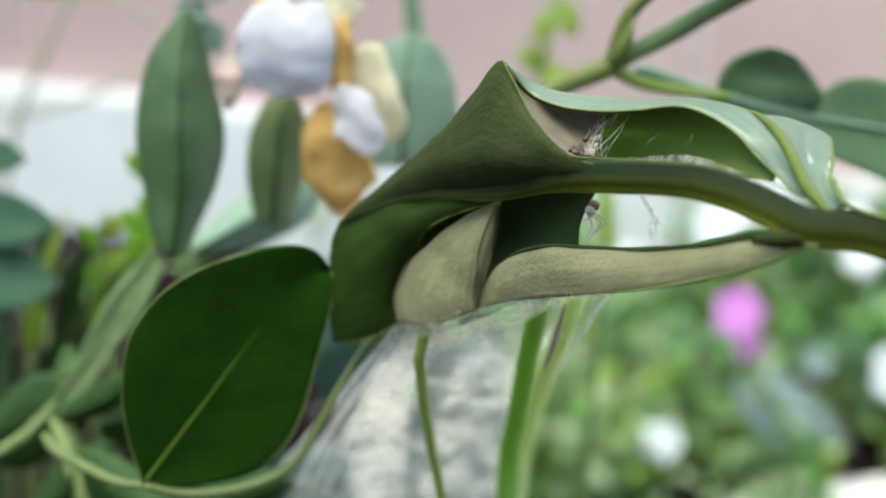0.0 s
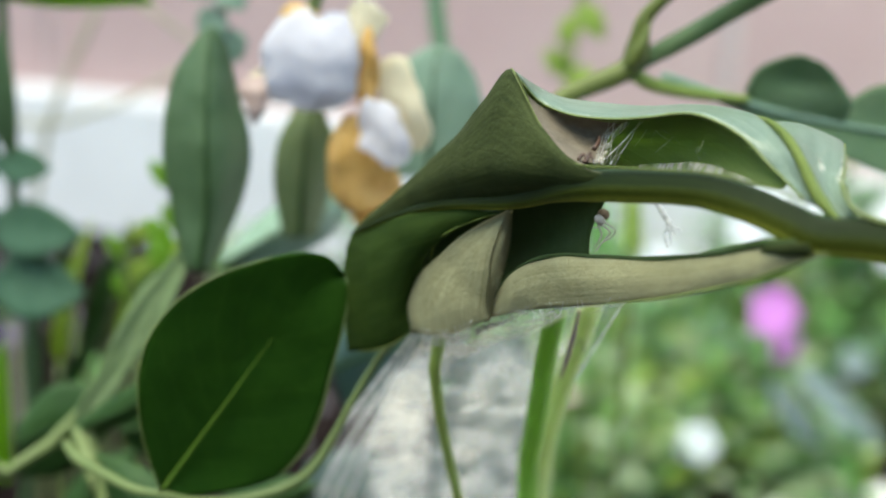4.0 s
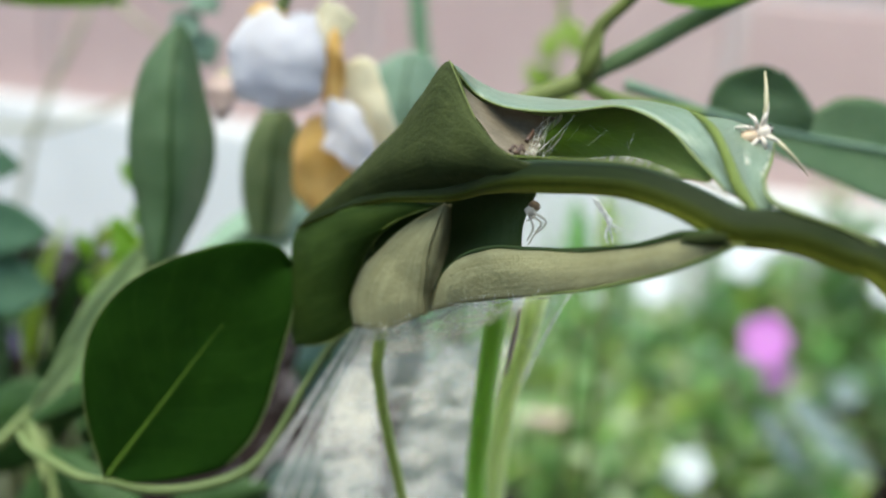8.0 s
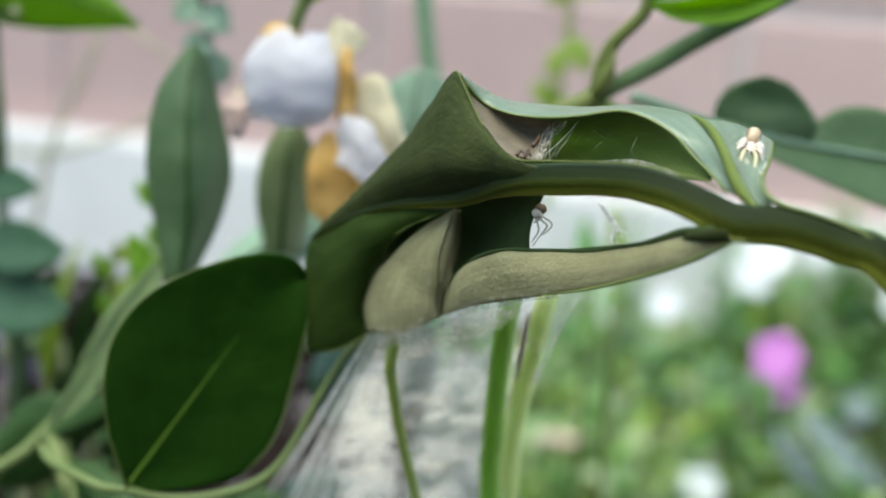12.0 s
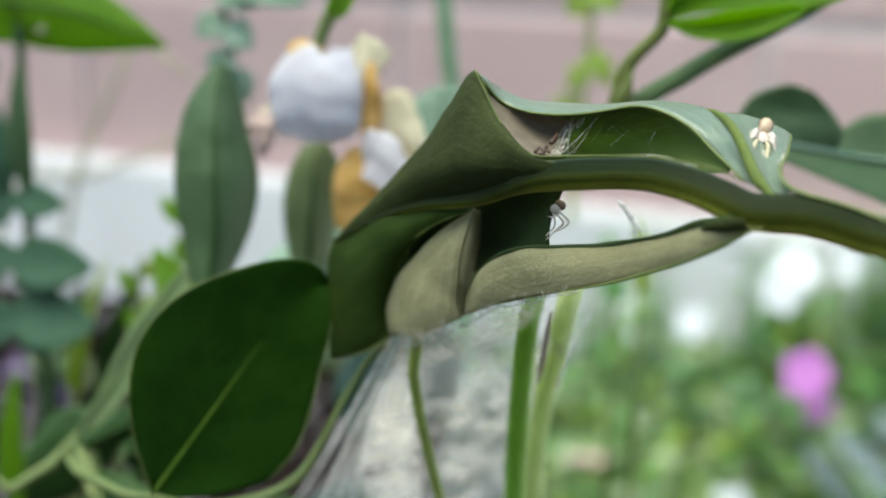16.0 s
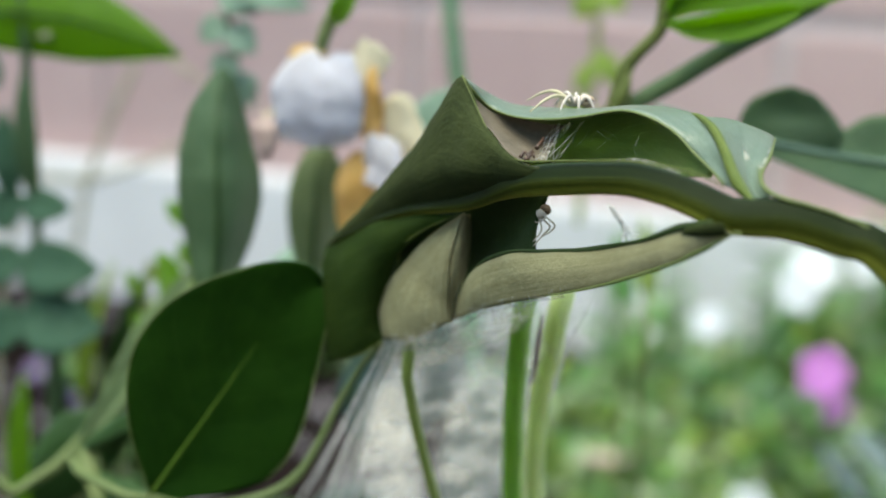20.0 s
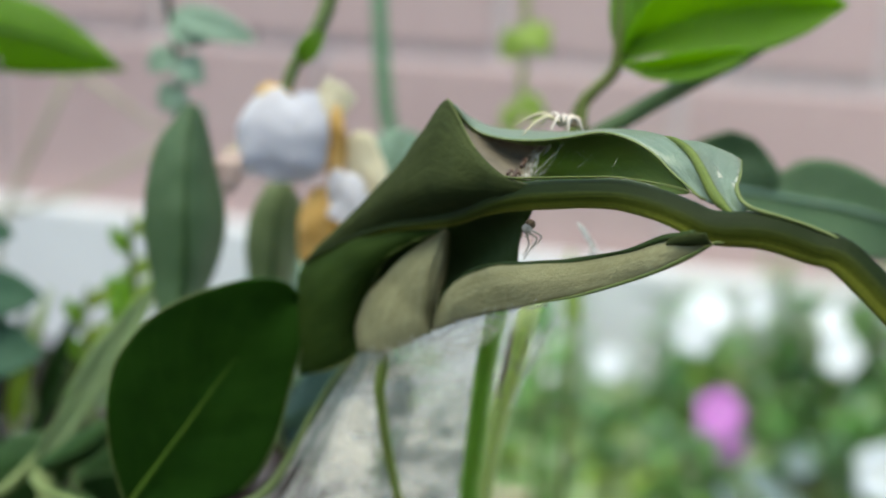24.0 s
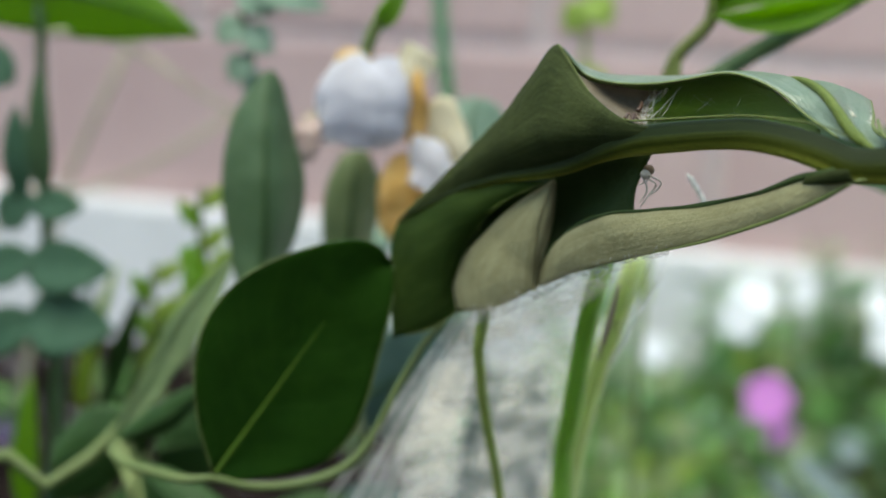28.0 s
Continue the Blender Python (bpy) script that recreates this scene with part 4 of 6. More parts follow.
for pts in ([(27.6, 182.9, 433.3), (21.7, 197.3, 419.5), (15.1, 211.3, 404.7), (7.6, 223.5, 389.4)], [(28.2, 183.4, 433), (23.1, 197.3, 419.6), (17.5, 211.3, 405), (10.7, 226.1, 386.4)], [(29.1, 183.7, 432.9), (24.9, 197.3, 419.8), (20.3, 211.3, 405.3), (14.8, 228.6, 383.4)], [(50.8, 182.5, 439.7), (48.6, 185.7, 433.1), (46.4, 200.4, 419.2), (44.3, 216.6, 401.9)]):
    part_of(web, tube("silk_strand", pts, [0.1, 0.2, 0.22, 0.2], M_STRAND, 24, 6, origin=WEB_O))

FRINGE = spline([(47.7, 157.1, 448.5), (45.5, 159.6, 447.1), (42, 164.5, 444.6), (39.1, 169.2, 442.1), (36.4, 173.4, 439.6), (34.7, 174.2, 438.5), (32, 175.7, 436.5), (28.4, 180.3, 434.3)], 60)
for k in range(60):
    p = FRINGE[srng.randrange(60)]
    q = p + np.array((srng.uniform(-2.2, 1.2), srng.uniform(0.6, 2.6), srng.uniform(-2.6, -0.4)))
    r = srng.uniform(0.01, 0.025)
    part_of(web, tube("thread", [tuple(p + np.array((0, -0.3, 0.6))), tuple(between(p, q, 0.5) + np.array((0.3, 0, 0))), tuple(q)], [r, r, r * 0.5], M_STRAND, 8, 5, origin=WEB_O))
part_of(web, sheet("silk_fringe", [
    [(47.7, 157.1, 448.5), (45.5, 159.6, 447.1), (42, 164.5, 444.6), (39.1, 169.2, 442.1), (36.4, 173.4, 439.6), (34.7, 174.2, 438.5), (32, 175.7, 436.5), (28.4, 180.3, 434.3)],
    [(47.8, 158.4, 447.7), (45.6, 161.4, 446), (42, 166.5, 443.1), (39.1, 171.2, 440.6), (36.4, 175.2, 437.6), (34.6, 176, 436.2), (31.9, 177.6, 434.2), (28.3, 181.8, 432.5)]],
    M_BRUSH, None, 0.04, 60, 6, 0.5, origin=WEB_O), "white silk fringe that binds the leaf edges")
for k in range(12):
    u = srng.random() ** 1.3
    a = between((27.7, 183.1, 433.2), (32.1, 182.5, 434.2), u)
    b = between((7.7, 223, 389.7), (20.7, 233.2, 377.3), u) + np.array((srng.uniform(-1.5, 1.5), srng.uniform(-1, 1.5), 0))
    m = between(a, b, 0.5) + np.array((srng.uniform(-0.7, 0.7), srng.uniform(-0.6, 0.6), 0))
    r = srng.uniform(0.02, 0.05)
    part_of(web, tube("silk_strand", [tuple(a), tuple(m), tuple(b)], [r, r, r], M_STRAND, 14, 5, origin=WEB_O))

# ---- stalks under the web ----
for nm, lab, pts, rr, mat in (
    ("thin_stalk", "thin yellow-green stalk before the silk", [(30.6, 181, 434.5), (30.2, 182.4, 431), (30, 183.8, 427.2), (30.6, 185.2, 423.1), (31.4, 186.8, 418.8), (32.2, 188.4, 413.5), (33.5, 190, 407.8), (34.6, 193, 396), (36, 200, 350), (35, 214, 190), (36, 220, -6)], [0.7, 0.6, 0.45, 0.4, 0.4, 0.42, 0.45, 0.5, 0.6, 0.9, 1.0], M_SHOOT),
    ("dry_stalk", "short pinkish-brown dry stalk behind the silk", [(45.4, 179, 438.6), (45.1, 180.6, 435), (44.8, 183.4, 431.1), (44.4, 185.6, 427.6)], [0.12, 0.3, 0.3, 0.1], M_PALEPINK)):
    tagged(tube(nm, pts, rr, mat, 70, 10, knots=0.1), lab, "stalk")

TALL_O = (42.5, 188, 426.9)
tall = thing("plant_stalk", "upright green plant stalk with a pale lime sheath beside the silk", "stalk", TALL_O)
part_of(tall, tube("stem", [(43.8, 180, 441.7), (43.2, 181.5, 438.5), (42.8, 184.5, 433.3), (42.5, 188, 426.9), (42.2, 192, 419.9), (42.1, 199, 411), (42.2, 203, 401.4), (45, 208, 340), (50, 216, 190), (52, 218, -6)], [1.2, 1.4, 1.6, 1.7, 1.7, 1.8, 1.8, 2.0, 2.2, 2.3], M_STALK, 70, 12, origin=TALL_O, knots=0.1), "bright green stem")
part_of(tall, tube("sheath", [(47.7, 184, 440.7), (47.1, 186, 436.5), (46.5, 190, 430.8), (45.5, 196, 423.7), (44.9, 203, 415), (44.5, 212, 404.6), (44.7, 222, 391), (46, 240, 330), (46, 246, 190), (47, 247, -6)], [1.3, 1.5, 1.7, 1.8, 1.8, 1.8, 1.8, 2.0, 2.1, 2.2], M_STALKPALE, 70, 12, origin=TALL_O, knots=0.1), "pale lime sheath")

# ---- forked shoot behind ----
FO = (54.4, 221.1, 457.1)
fork = thing("forked_shoot", "forked green shoot with young leaves", "shoot", FO)
part_of(fork, tube("stem", [(40.8, 216, 451.3), (45.1, 218, 454), (49.2, 220, 455.5), (52.1, 220.5, 457.2), (52.7, 220, 460.2), (53.7, 219.8, 464.2), (57.3, 219.6, 468.5), (57.9, 219.6, 470.7), (58, 220, 474.5), (58, 221, 479.9), (57.8, 222, 486.8)], [1.2, 1.3, 1.4, 1.5, 1.15, 0.95, 0.9, 0.9, 0.8, 0.7, 0.6], M_FORK, 50, 14, origin=FO, knots=0.08))
part_of(fork, tube("branch", [(52.1, 220.5, 456.7), (54, 220.5, 458.1), (56, 221, 459.5), (60.8, 221.5, 462.5), (66.1, 222, 466), (71.4, 222.5, 469), (76.9, 223, 472.3), (83.7, 224, 476.8)], [0.8, 1.3, 1.35, 1.3, 1.25, 1.2, 1.1, 1.0], M_BRANCH, 50, 14, origin=FO, knots=0.08), "blue-green side branch")
part_of(fork, sheet("leaf_sheath", [
    [(51.4, 219, 457.8), (52.1, 218.6, 460.1), (53.1, 218.6, 462.2), (53.9, 219, 464.4)],
    [(52.9, 218.2, 457.9), (53.3, 217.6, 459.9), (53.8, 217.8, 462), (54, 219, 464.4)],
    [(54.6, 219.4, 458.6), (54.4, 219, 460.3), (54.3, 218.8, 462.2), (54.2, 219.2, 464.4)]],
    M_SHOOT, M_FORK, 0.3, 24, 12, 0.2, origin=FO), "yellow-green sheath in the fork")
part_of(fork, tube("leaf_stalk", [(52.9, 220.5, 456.3), (55.9, 222, 454.7), (60.9, 224, 453.6), (69.2, 227, 452.5)], [1.0, 0.9, 0.8, 0.6], M_SHOOT, 24, 10, origin=FO), "yellow-green leaf stalk")
part_of(fork, sheet("leaf", [
    [(57.8, 219, 470.6), (59.3, 217, 476.3), (64.7, 216, 482.4), (73.7, 216, 484.4), (82.6, 217, 482.6), (88.8, 219, 480.1)],
    [(58, 219.5, 470.4), (63.1, 221, 474.3), (69.9, 221, 477.5), (76.9, 221, 479), (83.8, 220.5, 479.7), (89, 219, 479.9)],
    [(58.2, 219, 470.1), (62.9, 217.5, 471.7), (69.8, 217, 472.3), (76.7, 216.5, 472.9), (82.7, 217, 475.5), (88.9, 219, 479.7)]],
    M_FRESH, M_FRESH, 0.4, 40, 18, 0.2, origin=FO), "young bright green leaf")
part_of(fork, sheet("leaf", [
    [(58, 218.5, 470.2), (61.8, 215, 471.2), (67.6, 213, 472.8), (72.6, 212, 473.7), (75.1, 212, 473.2)],
    [(58.1, 218.5, 469.9), (62.2, 216.5, 469.7), (67.3, 215, 470.6), (72.2, 213, 472.2), (75.1, 212, 473.1)],
    [(58.3, 218.5, 469.6), (62.1, 215, 468.5), (67.2, 213, 468.7), (72.2, 212, 470.8), (75, 212, 473)]],
    M_FRESH, M_FRESH, 0.4, 36, 14, 0.2, origin=FO), "young bright green leaf")
part_of(fork, sheet("leaf", [
    [(57.8, 220, 470.5), (56.7, 221, 474.3), (56.3, 222, 478.2), (56.6, 223, 482.8), (58.3, 224, 486.8)],
    [(58, 219.5, 470.6), (58.9, 219, 474.6), (59, 219.5, 478.5), (58.8, 221, 483), (58.4, 224, 486.8)],
    [(58.4, 220, 470.5), (61.4, 221, 474.2), (62.2, 222, 478.5), (61.2, 223, 483.1), (58.6, 224, 486.8)]],
    M_FRESH, M_FRESH, 0.4, 36, 14, 0.2, origin=FO), "young bright green leaf")

# ---- compound leaf behind ----
RO = (60.8, 227.2, 453.8)
comp = thing("compound_leaf", "blue-green leaf with rounded leaflets", "leaf", RO)
part_of(comp, sheet("leaflet", [
    [(71.4, 231.0, 449.0), (69.7, 231.0, 452.5), (71.2, 230.9, 456.3), (75.6, 230.6, 458.4), (78.0, 230.6, 458.2)],
    [(74.9, 228.8, 449.7), (75.4, 229.7, 452.4), (76.9, 230.8, 454.7), (78.6, 230.6, 457.9)],
    [(83.9, 230.6, 449.4), (84.5, 230.5, 452.1), (82.7, 230.5, 454.8), (80.5, 230.5, 457.0), (79.1, 230.5, 457.9)]],
    M_BLUE, None, 0.4, 30, 14, origin=RO))
part_of(comp, sheet("leaflet", [
    [(60.8, 227.2, 454.2), (72.4, 229.8, 451.7), (82.5, 233.0, 451.0), (88.9, 234.9, 454.1), (96.6, 237.0, 453.3), (107.1, 239.1, 448.5)],
    [(60.8, 227.2, 453.8), (72.4, 228.9, 450.7), (82.4, 230.6, 449.0), (89.4, 232.7, 447.8), (97.1, 234.8, 446.7), (108.9, 239.2, 443.5)],
    [(60.9, 227.2, 453.4), (72.3, 227.4, 449.3), (82.0, 226.4, 445.9), (88.9, 227.5, 443.3), (96.8, 229.5, 440.4), (110.0, 239.2, 437.4)]],
    M_BLUE, None, 0.4, 40, 16, origin=RO))
part_of(comp, tube("midrib", [(57.5, 226.5, 454.9), (72.3, 228.5, 451.0), (82.2, 230.1, 449.2), (89.2, 232.2, 448.1), (97.0, 234.3, 446.9), (108.6, 238.4, 443.7)], [0.9, 0.6, 0.5, 0.4, 0.35, 0.2], M_TEAL, 40, 8, origin=RO))

# ---- upright leaves behind ----
def rail_leaf(name, label, rails, mat, back=None, ripple=0.3, foot=None):
    o = tuple(rails[1][0])
    t = thing(name, label, "leaf", o)
    part_of(t, sheet("blade", rails, mat, back, 0.5, 34, 14, ripple, origin=o))
    mid = [tuple(np.array(q) + np.array((0, -0.35, 0))) for q in rails[1]]
    part_of(t, tube("midrib", mid, [0.45, 0.35, 0.22, 0.1], M_LOW, 30, 8, origin=o))
    if foot:
        part_of(t, tube("stalk", [o, tuple(between(o, foot, 0.4) + np.array((2, 0, 0))), foot], [0.8, 1.0, 1.2], M_STEML, 20, 8, origin=o))
    return t


UP1 = rail_leaf("upright_leaf", "blue-green upright leaf folded along its midrib", [
    [(-8.9, 224.4, 422.9), (-11.3, 226.6, 430.8), (-12.6, 227.4, 440.7), (-11.3, 228.0, 449.8), (-7.6, 228.3, 456.1), (-5.6, 228.2, 457.9)],
    [(-6.1, 221.7, 423.6), (-4.9, 222.0, 432.6), (-4.9, 222.4, 442.5), (-5.3, 224.8, 450.8), (-5.4, 228.2, 457.9)],
    [(-5.2, 224.2, 423.3), (-2.0, 227.2, 430.5), (-0.1, 228.9, 438.8), (-1.8, 229.7, 447.7), (-3.6, 229.1, 455.1), (-5.0, 228.0, 457.9)]], M_BLUE)
UP2 = rail_leaf("round_leaf", "pale teal rounded leaf", [
    [(17.3, 264.7, 427.1), (15.5, 264.6, 436.1), (16.7, 264.2, 445.2), (21.4, 263.9, 449.9), (23.7, 263.8, 450.6)],
    [(23.5, 262.1, 428.3), (23.6, 261.9, 437.3), (23.6, 262.7, 445.0), (24.2, 263.8, 450.6)],
    [(30.1, 265.3, 427.9), (32.6, 264.9, 436.3), (31.2, 264.8, 444.2), (28.1, 264.2, 449.4), (25.0, 263.8, 450.7)]], M_TEAL)
UP3 = rail_leaf("upright_leaf", "green leaf under the withered flowers", [
    [(1.9, 243.6, 422.1), (0.5, 243.5, 429.6), (0.9, 243.2, 437.1), (3.4, 244.0, 443.0)],
    [(5.1, 241.2, 423.1), (5.5, 241.0, 430.7), (5.7, 241.8, 437.8), (6.1, 244.0, 443.7)],
    [(7.3, 244.5, 422.3), (9.2, 245.4, 429.8), (10.0, 245.2, 437.3), (7.9, 243.9, 443.4)]], M_OLIVE)
UP4 = rail_leaf("low_leaf", "blue-green leaf lying nearly flat", [
    [(-9.6, 248.9, 415.6), (-4.4, 255.1, 421.1), (2.2, 260.6, 425), (9.8, 262.7, 427.1)],
    [(-8.7, 247.3, 415.3), (-0.9, 248.4, 420.4), (6, 251.4, 424.4), (10.7, 262.7, 426.6)],
    [(-8.6, 248.9, 414), (0.6, 250.2, 415.9), (8.3, 254.6, 419.6), (11.2, 262.7, 425.6)]], M_TEAL)
bright = rail_leaf("bright_leaf", "bright green leaf hanging in from above", [
    [(-70.0, 277.2, 466.6), (-57.1, 275.6, 467.6), (-44.4, 274.2, 465.7), (-34.9, 273.0, 460.5), (-28.2, 272.9, 454.7)],
    [(-69.8, 276.2, 460.6), (-56.5, 273.8, 460.8), (-45.9, 272.4, 459.7), (-36.6, 272.1, 457.4), (-27.9, 272.9, 454.5)],
    [(-70.6, 277.6, 454.3), (-57.5, 276.1, 452.9), (-46.6, 274.6, 452.3), (-36.0, 273.3, 453.3), (-27.7, 272.9, 454.2)]], M_FRESH)
rail_leaf("grass_blade", "lime green blade behind the gap under the shoot", [
    [(64.4, 330, 393.8), (63.8, 335, 399.1), (63.9, 338, 403.7), (64.4, 340, 409.4)],
    [(66.1, 328, 394.7), (65.6, 332, 400.2), (65.4, 335, 404.7), (64.7, 340, 409.4)],
    [(68.3, 330, 394.2), (68.2, 335, 399.5), (67.3, 338, 404), (64.9, 340, 409.4)]], M_LIME, foot=(68, 345, -6))
rail_leaf("grass_blade", "pale green blade behind the gap under the shoot", [
    [(62.6, 420, 361.2), (60.2, 425, 368.5), (60.6, 428, 374.9), (62, 430, 381.7)],
    [(65.2, 418, 362.1), (63.8, 422, 369.8), (63.3, 426, 375.8), (62.4, 430, 381.8)],
    [(68.8, 420, 361.8), (67.8, 425, 369.2), (66.1, 428, 375.4), (62.7, 430, 381.8)]], M_BEDMID, foot=(70, 435, -6))
# ---- withered flowers ----
WO = (10.5, 233.0, 459.5)
bloom = thing("withered_flower", "white withered flower with ochre dried petals", "flower", WO)


def petal(parent, c, u, v, w, mat, label="", ruffle=1.6, square=3.2):
    """A cupped, crumpled petal about c, reaching u and v, swelling towards w (millimetres)."""
    c, u, v, w = (np.array(x, float) for x in (c, u, v, w))
    rails = []
    for a in np.linspace(-1, 1, 7):
        row = []
        for b in np.linspace(-1, 1, 8):
            k = max(0.16, 1 - abs(b) ** square) ** (1 / square)
            q = c + v * b * (1 - 0.12 * a * a) + u * a * k + w * (1 - 0.75 * a * a) * (1 - 0.6 * b * b)
            row.append(q + (np.array(noise.noise_vector(Vector(q) * 0.2)) + 0.5 * np.array(noise.noise_vector(Vector(q) * 0.5))) * ruffle * (0.4 + 0.6 * max(abs(a), abs(b))))
        rails.append(row)
    return part_of(parent, sheet("petal", rails, mat, None, 0.35, 24, 16, 0.5, seed=float(c[0]), origin=WO), label)


petal(bloom, (10.6, 230.5, 450.6), (6.6, 0, -0.6), (0.5, 0, 7.0), (0, -3.6, 0), M_PETAL, "white crumpled petal")
petal(bloom, (8.6, 233.9, 449.1), (6.0, 1, 0.4), (0.9, 0, 6.0), (0, 3.0, 0), M_PETAL, "white crumpled petal")
petal(bloom, (13.3, 232.6, 451.4), (3.6, 1, -0.4), (0.2, 0, 6.6), (1, -2.6, 0), M_PETAL, "white crumpled petal")
petal(bloom, (21.4, 228.2, 441.7), (3.0, 0, 0.8), (-1.9, 0, 5.0), (0.5, -2.5, 0), M_PETAL, "white crumpled petal")
petal(bloom, (23.5, 232.3, 444.9), (2.9, 0, 0.6), (-1.8, 0, 7.2), (1, -2.0, 0), M_CREAM, "cream dried petal")
petal(bloom, (18.0, 231.8, 435.4), (5.0, 0, 0.5), (-0.8, 0, 8.4), (-0.6, -2.4, 0), M_WITHER, "ochre dried petal")
petal(bloom, (19.6, 233.4, 430.6), (3.2, 0, 0.5), (0.4, 0, 5.2), (0.6, -1.4, 0), M_WITHER, "ochre dried petal")
petal(bloom, (17.7, 233.3, 455.0), (3.0, 0, -0.5), (0.9, 0, 5.0), (0, -2.2, 0), M_CREAM, "cream dried petal")
petal(bloom, (18.6, 231.3, 449.4), (1.7, 0, 0.2), (0.2, 0, 6.2), (0, -1.6, 0), M_WITHER, "brown dried petal")
petal(bloom, (1.7, 233.2, 444.3), (1.6, 0, 0.6), (-0.9, 0, 3.4), (0, -0.9, 0), M_PALEPINK, "brown dried petal")
petal(bloom, (1.0, 235.3, 445.9), (1.6, 0, 0.6), (0.7, 0, 2.6), (0, -1.6, 0), M_CREAM, "cream dried petal")
petal(bloom, (8.5, 231.5, 456.8), (3.0, 0, 0.9), (0.4, 0, 1.5), (0, -1.6, 0), M_WITHER, "brown dried sepal")
part_of(bloom, tube("stalk", [(9.7, 232.6, 455.8), (11.5, 232.3, 461.4), (14.6, 232.1, 466.6), (16.6, 233.0, 472.8), (18.4, 234.5, 488.9)], [0.9, 1.2, 1.3, 1.0, 0.9], M_STEML, 24, 10, origin=WO))
part_of(bloom, plain_leaf("bract", (12.0, 231.8, 461.9), (15.9, 230.9, 467.2), (0, -1, 0), 3.0, M_FRESH, origin=WO))

# ---- stems and leaves low on the other side ----
def stalk_thing(name, label, pts, radii, mat, n=40):
    return tagged(tube(name, pts, radii, mat, n, 10, knots=0.12), label, "stalk")


SLO = (-26.1, 219.2, 398.2)
slant = thing("slanting_stem", "pale green stem with leaf sheaths slanting up from the bed", "stalk", SLO)
part_of(slant, tube("stem", [(-8.3, 230.8, 427.1), (-12.1, 227.8, 421.3), (-16.5, 224.9, 413.6), (-21.7, 222.0, 405.1), (-26.1, 219.2, 398.2), (-34.3, 215.3, 392.0), (-48.0, 210.6, 382.9), (-60, 214, 190), (-66, 220, -6)], [0.7, 1.1, 1.4, 1.5, 1.6, 1.8, 2.0, 2.1, 2.2], M_STEML, 60, 10, knots=0.12, origin=SLO))
for a, b, w in (((-22.3, 219.5, 403.7), (-8.4, 226.8, 427.2), 4.6), ((-18.7, 220.9, 410.3), (-13.0, 224.4, 422.2), 3.6), ((-24.7, 217.6, 399.7), (-15.5, 221.2, 413.1), 3.2)):
    part_of(slant, plain_leaf("leaf_sheath", a, b, (0.3, -1, 0.3), w, M_SHEATH, None, 0.35, 0.05, origin=SLO))
stalk_thing("stout_stalk", "stout pale green stem", [(-23.6, 216.8, 400.1), (-21.4, 215.8, 394.8), (-20.2, 214.9, 388.9), (-19.1, 214.0, 380.1), (-20, 214, 190), (-16, 218, -6)], [1.5, 1.7, 1.7, 1.7, 1.8, 1.9], M_STEML, 40)
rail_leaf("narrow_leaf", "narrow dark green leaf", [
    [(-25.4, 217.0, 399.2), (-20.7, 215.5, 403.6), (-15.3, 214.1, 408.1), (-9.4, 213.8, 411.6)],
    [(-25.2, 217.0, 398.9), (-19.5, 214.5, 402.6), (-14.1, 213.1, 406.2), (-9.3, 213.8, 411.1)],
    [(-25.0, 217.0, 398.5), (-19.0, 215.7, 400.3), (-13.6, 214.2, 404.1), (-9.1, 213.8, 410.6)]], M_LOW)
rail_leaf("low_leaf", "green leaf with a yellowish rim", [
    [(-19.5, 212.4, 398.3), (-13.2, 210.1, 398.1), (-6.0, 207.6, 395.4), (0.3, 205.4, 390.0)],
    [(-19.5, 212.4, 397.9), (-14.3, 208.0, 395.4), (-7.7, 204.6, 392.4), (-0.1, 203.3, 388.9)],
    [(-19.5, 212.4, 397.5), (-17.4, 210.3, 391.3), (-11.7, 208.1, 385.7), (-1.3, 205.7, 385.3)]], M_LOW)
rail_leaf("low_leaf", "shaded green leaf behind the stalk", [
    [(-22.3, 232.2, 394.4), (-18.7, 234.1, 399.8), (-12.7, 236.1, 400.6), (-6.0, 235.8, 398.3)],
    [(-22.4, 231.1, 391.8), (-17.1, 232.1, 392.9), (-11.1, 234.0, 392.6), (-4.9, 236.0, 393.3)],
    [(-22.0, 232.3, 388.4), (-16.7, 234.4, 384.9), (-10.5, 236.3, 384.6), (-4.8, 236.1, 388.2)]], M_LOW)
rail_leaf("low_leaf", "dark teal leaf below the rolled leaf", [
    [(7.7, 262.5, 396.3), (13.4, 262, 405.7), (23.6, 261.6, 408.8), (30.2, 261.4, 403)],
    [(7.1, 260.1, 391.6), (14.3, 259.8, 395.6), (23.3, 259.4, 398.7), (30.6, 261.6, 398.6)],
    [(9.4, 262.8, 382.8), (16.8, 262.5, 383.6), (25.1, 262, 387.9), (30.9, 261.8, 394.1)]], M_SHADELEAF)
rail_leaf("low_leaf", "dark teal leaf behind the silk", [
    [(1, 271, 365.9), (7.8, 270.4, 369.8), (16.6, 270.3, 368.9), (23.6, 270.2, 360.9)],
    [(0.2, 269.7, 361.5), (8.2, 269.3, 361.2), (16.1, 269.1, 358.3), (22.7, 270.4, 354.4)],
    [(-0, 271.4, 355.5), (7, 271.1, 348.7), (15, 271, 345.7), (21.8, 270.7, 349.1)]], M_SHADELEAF)
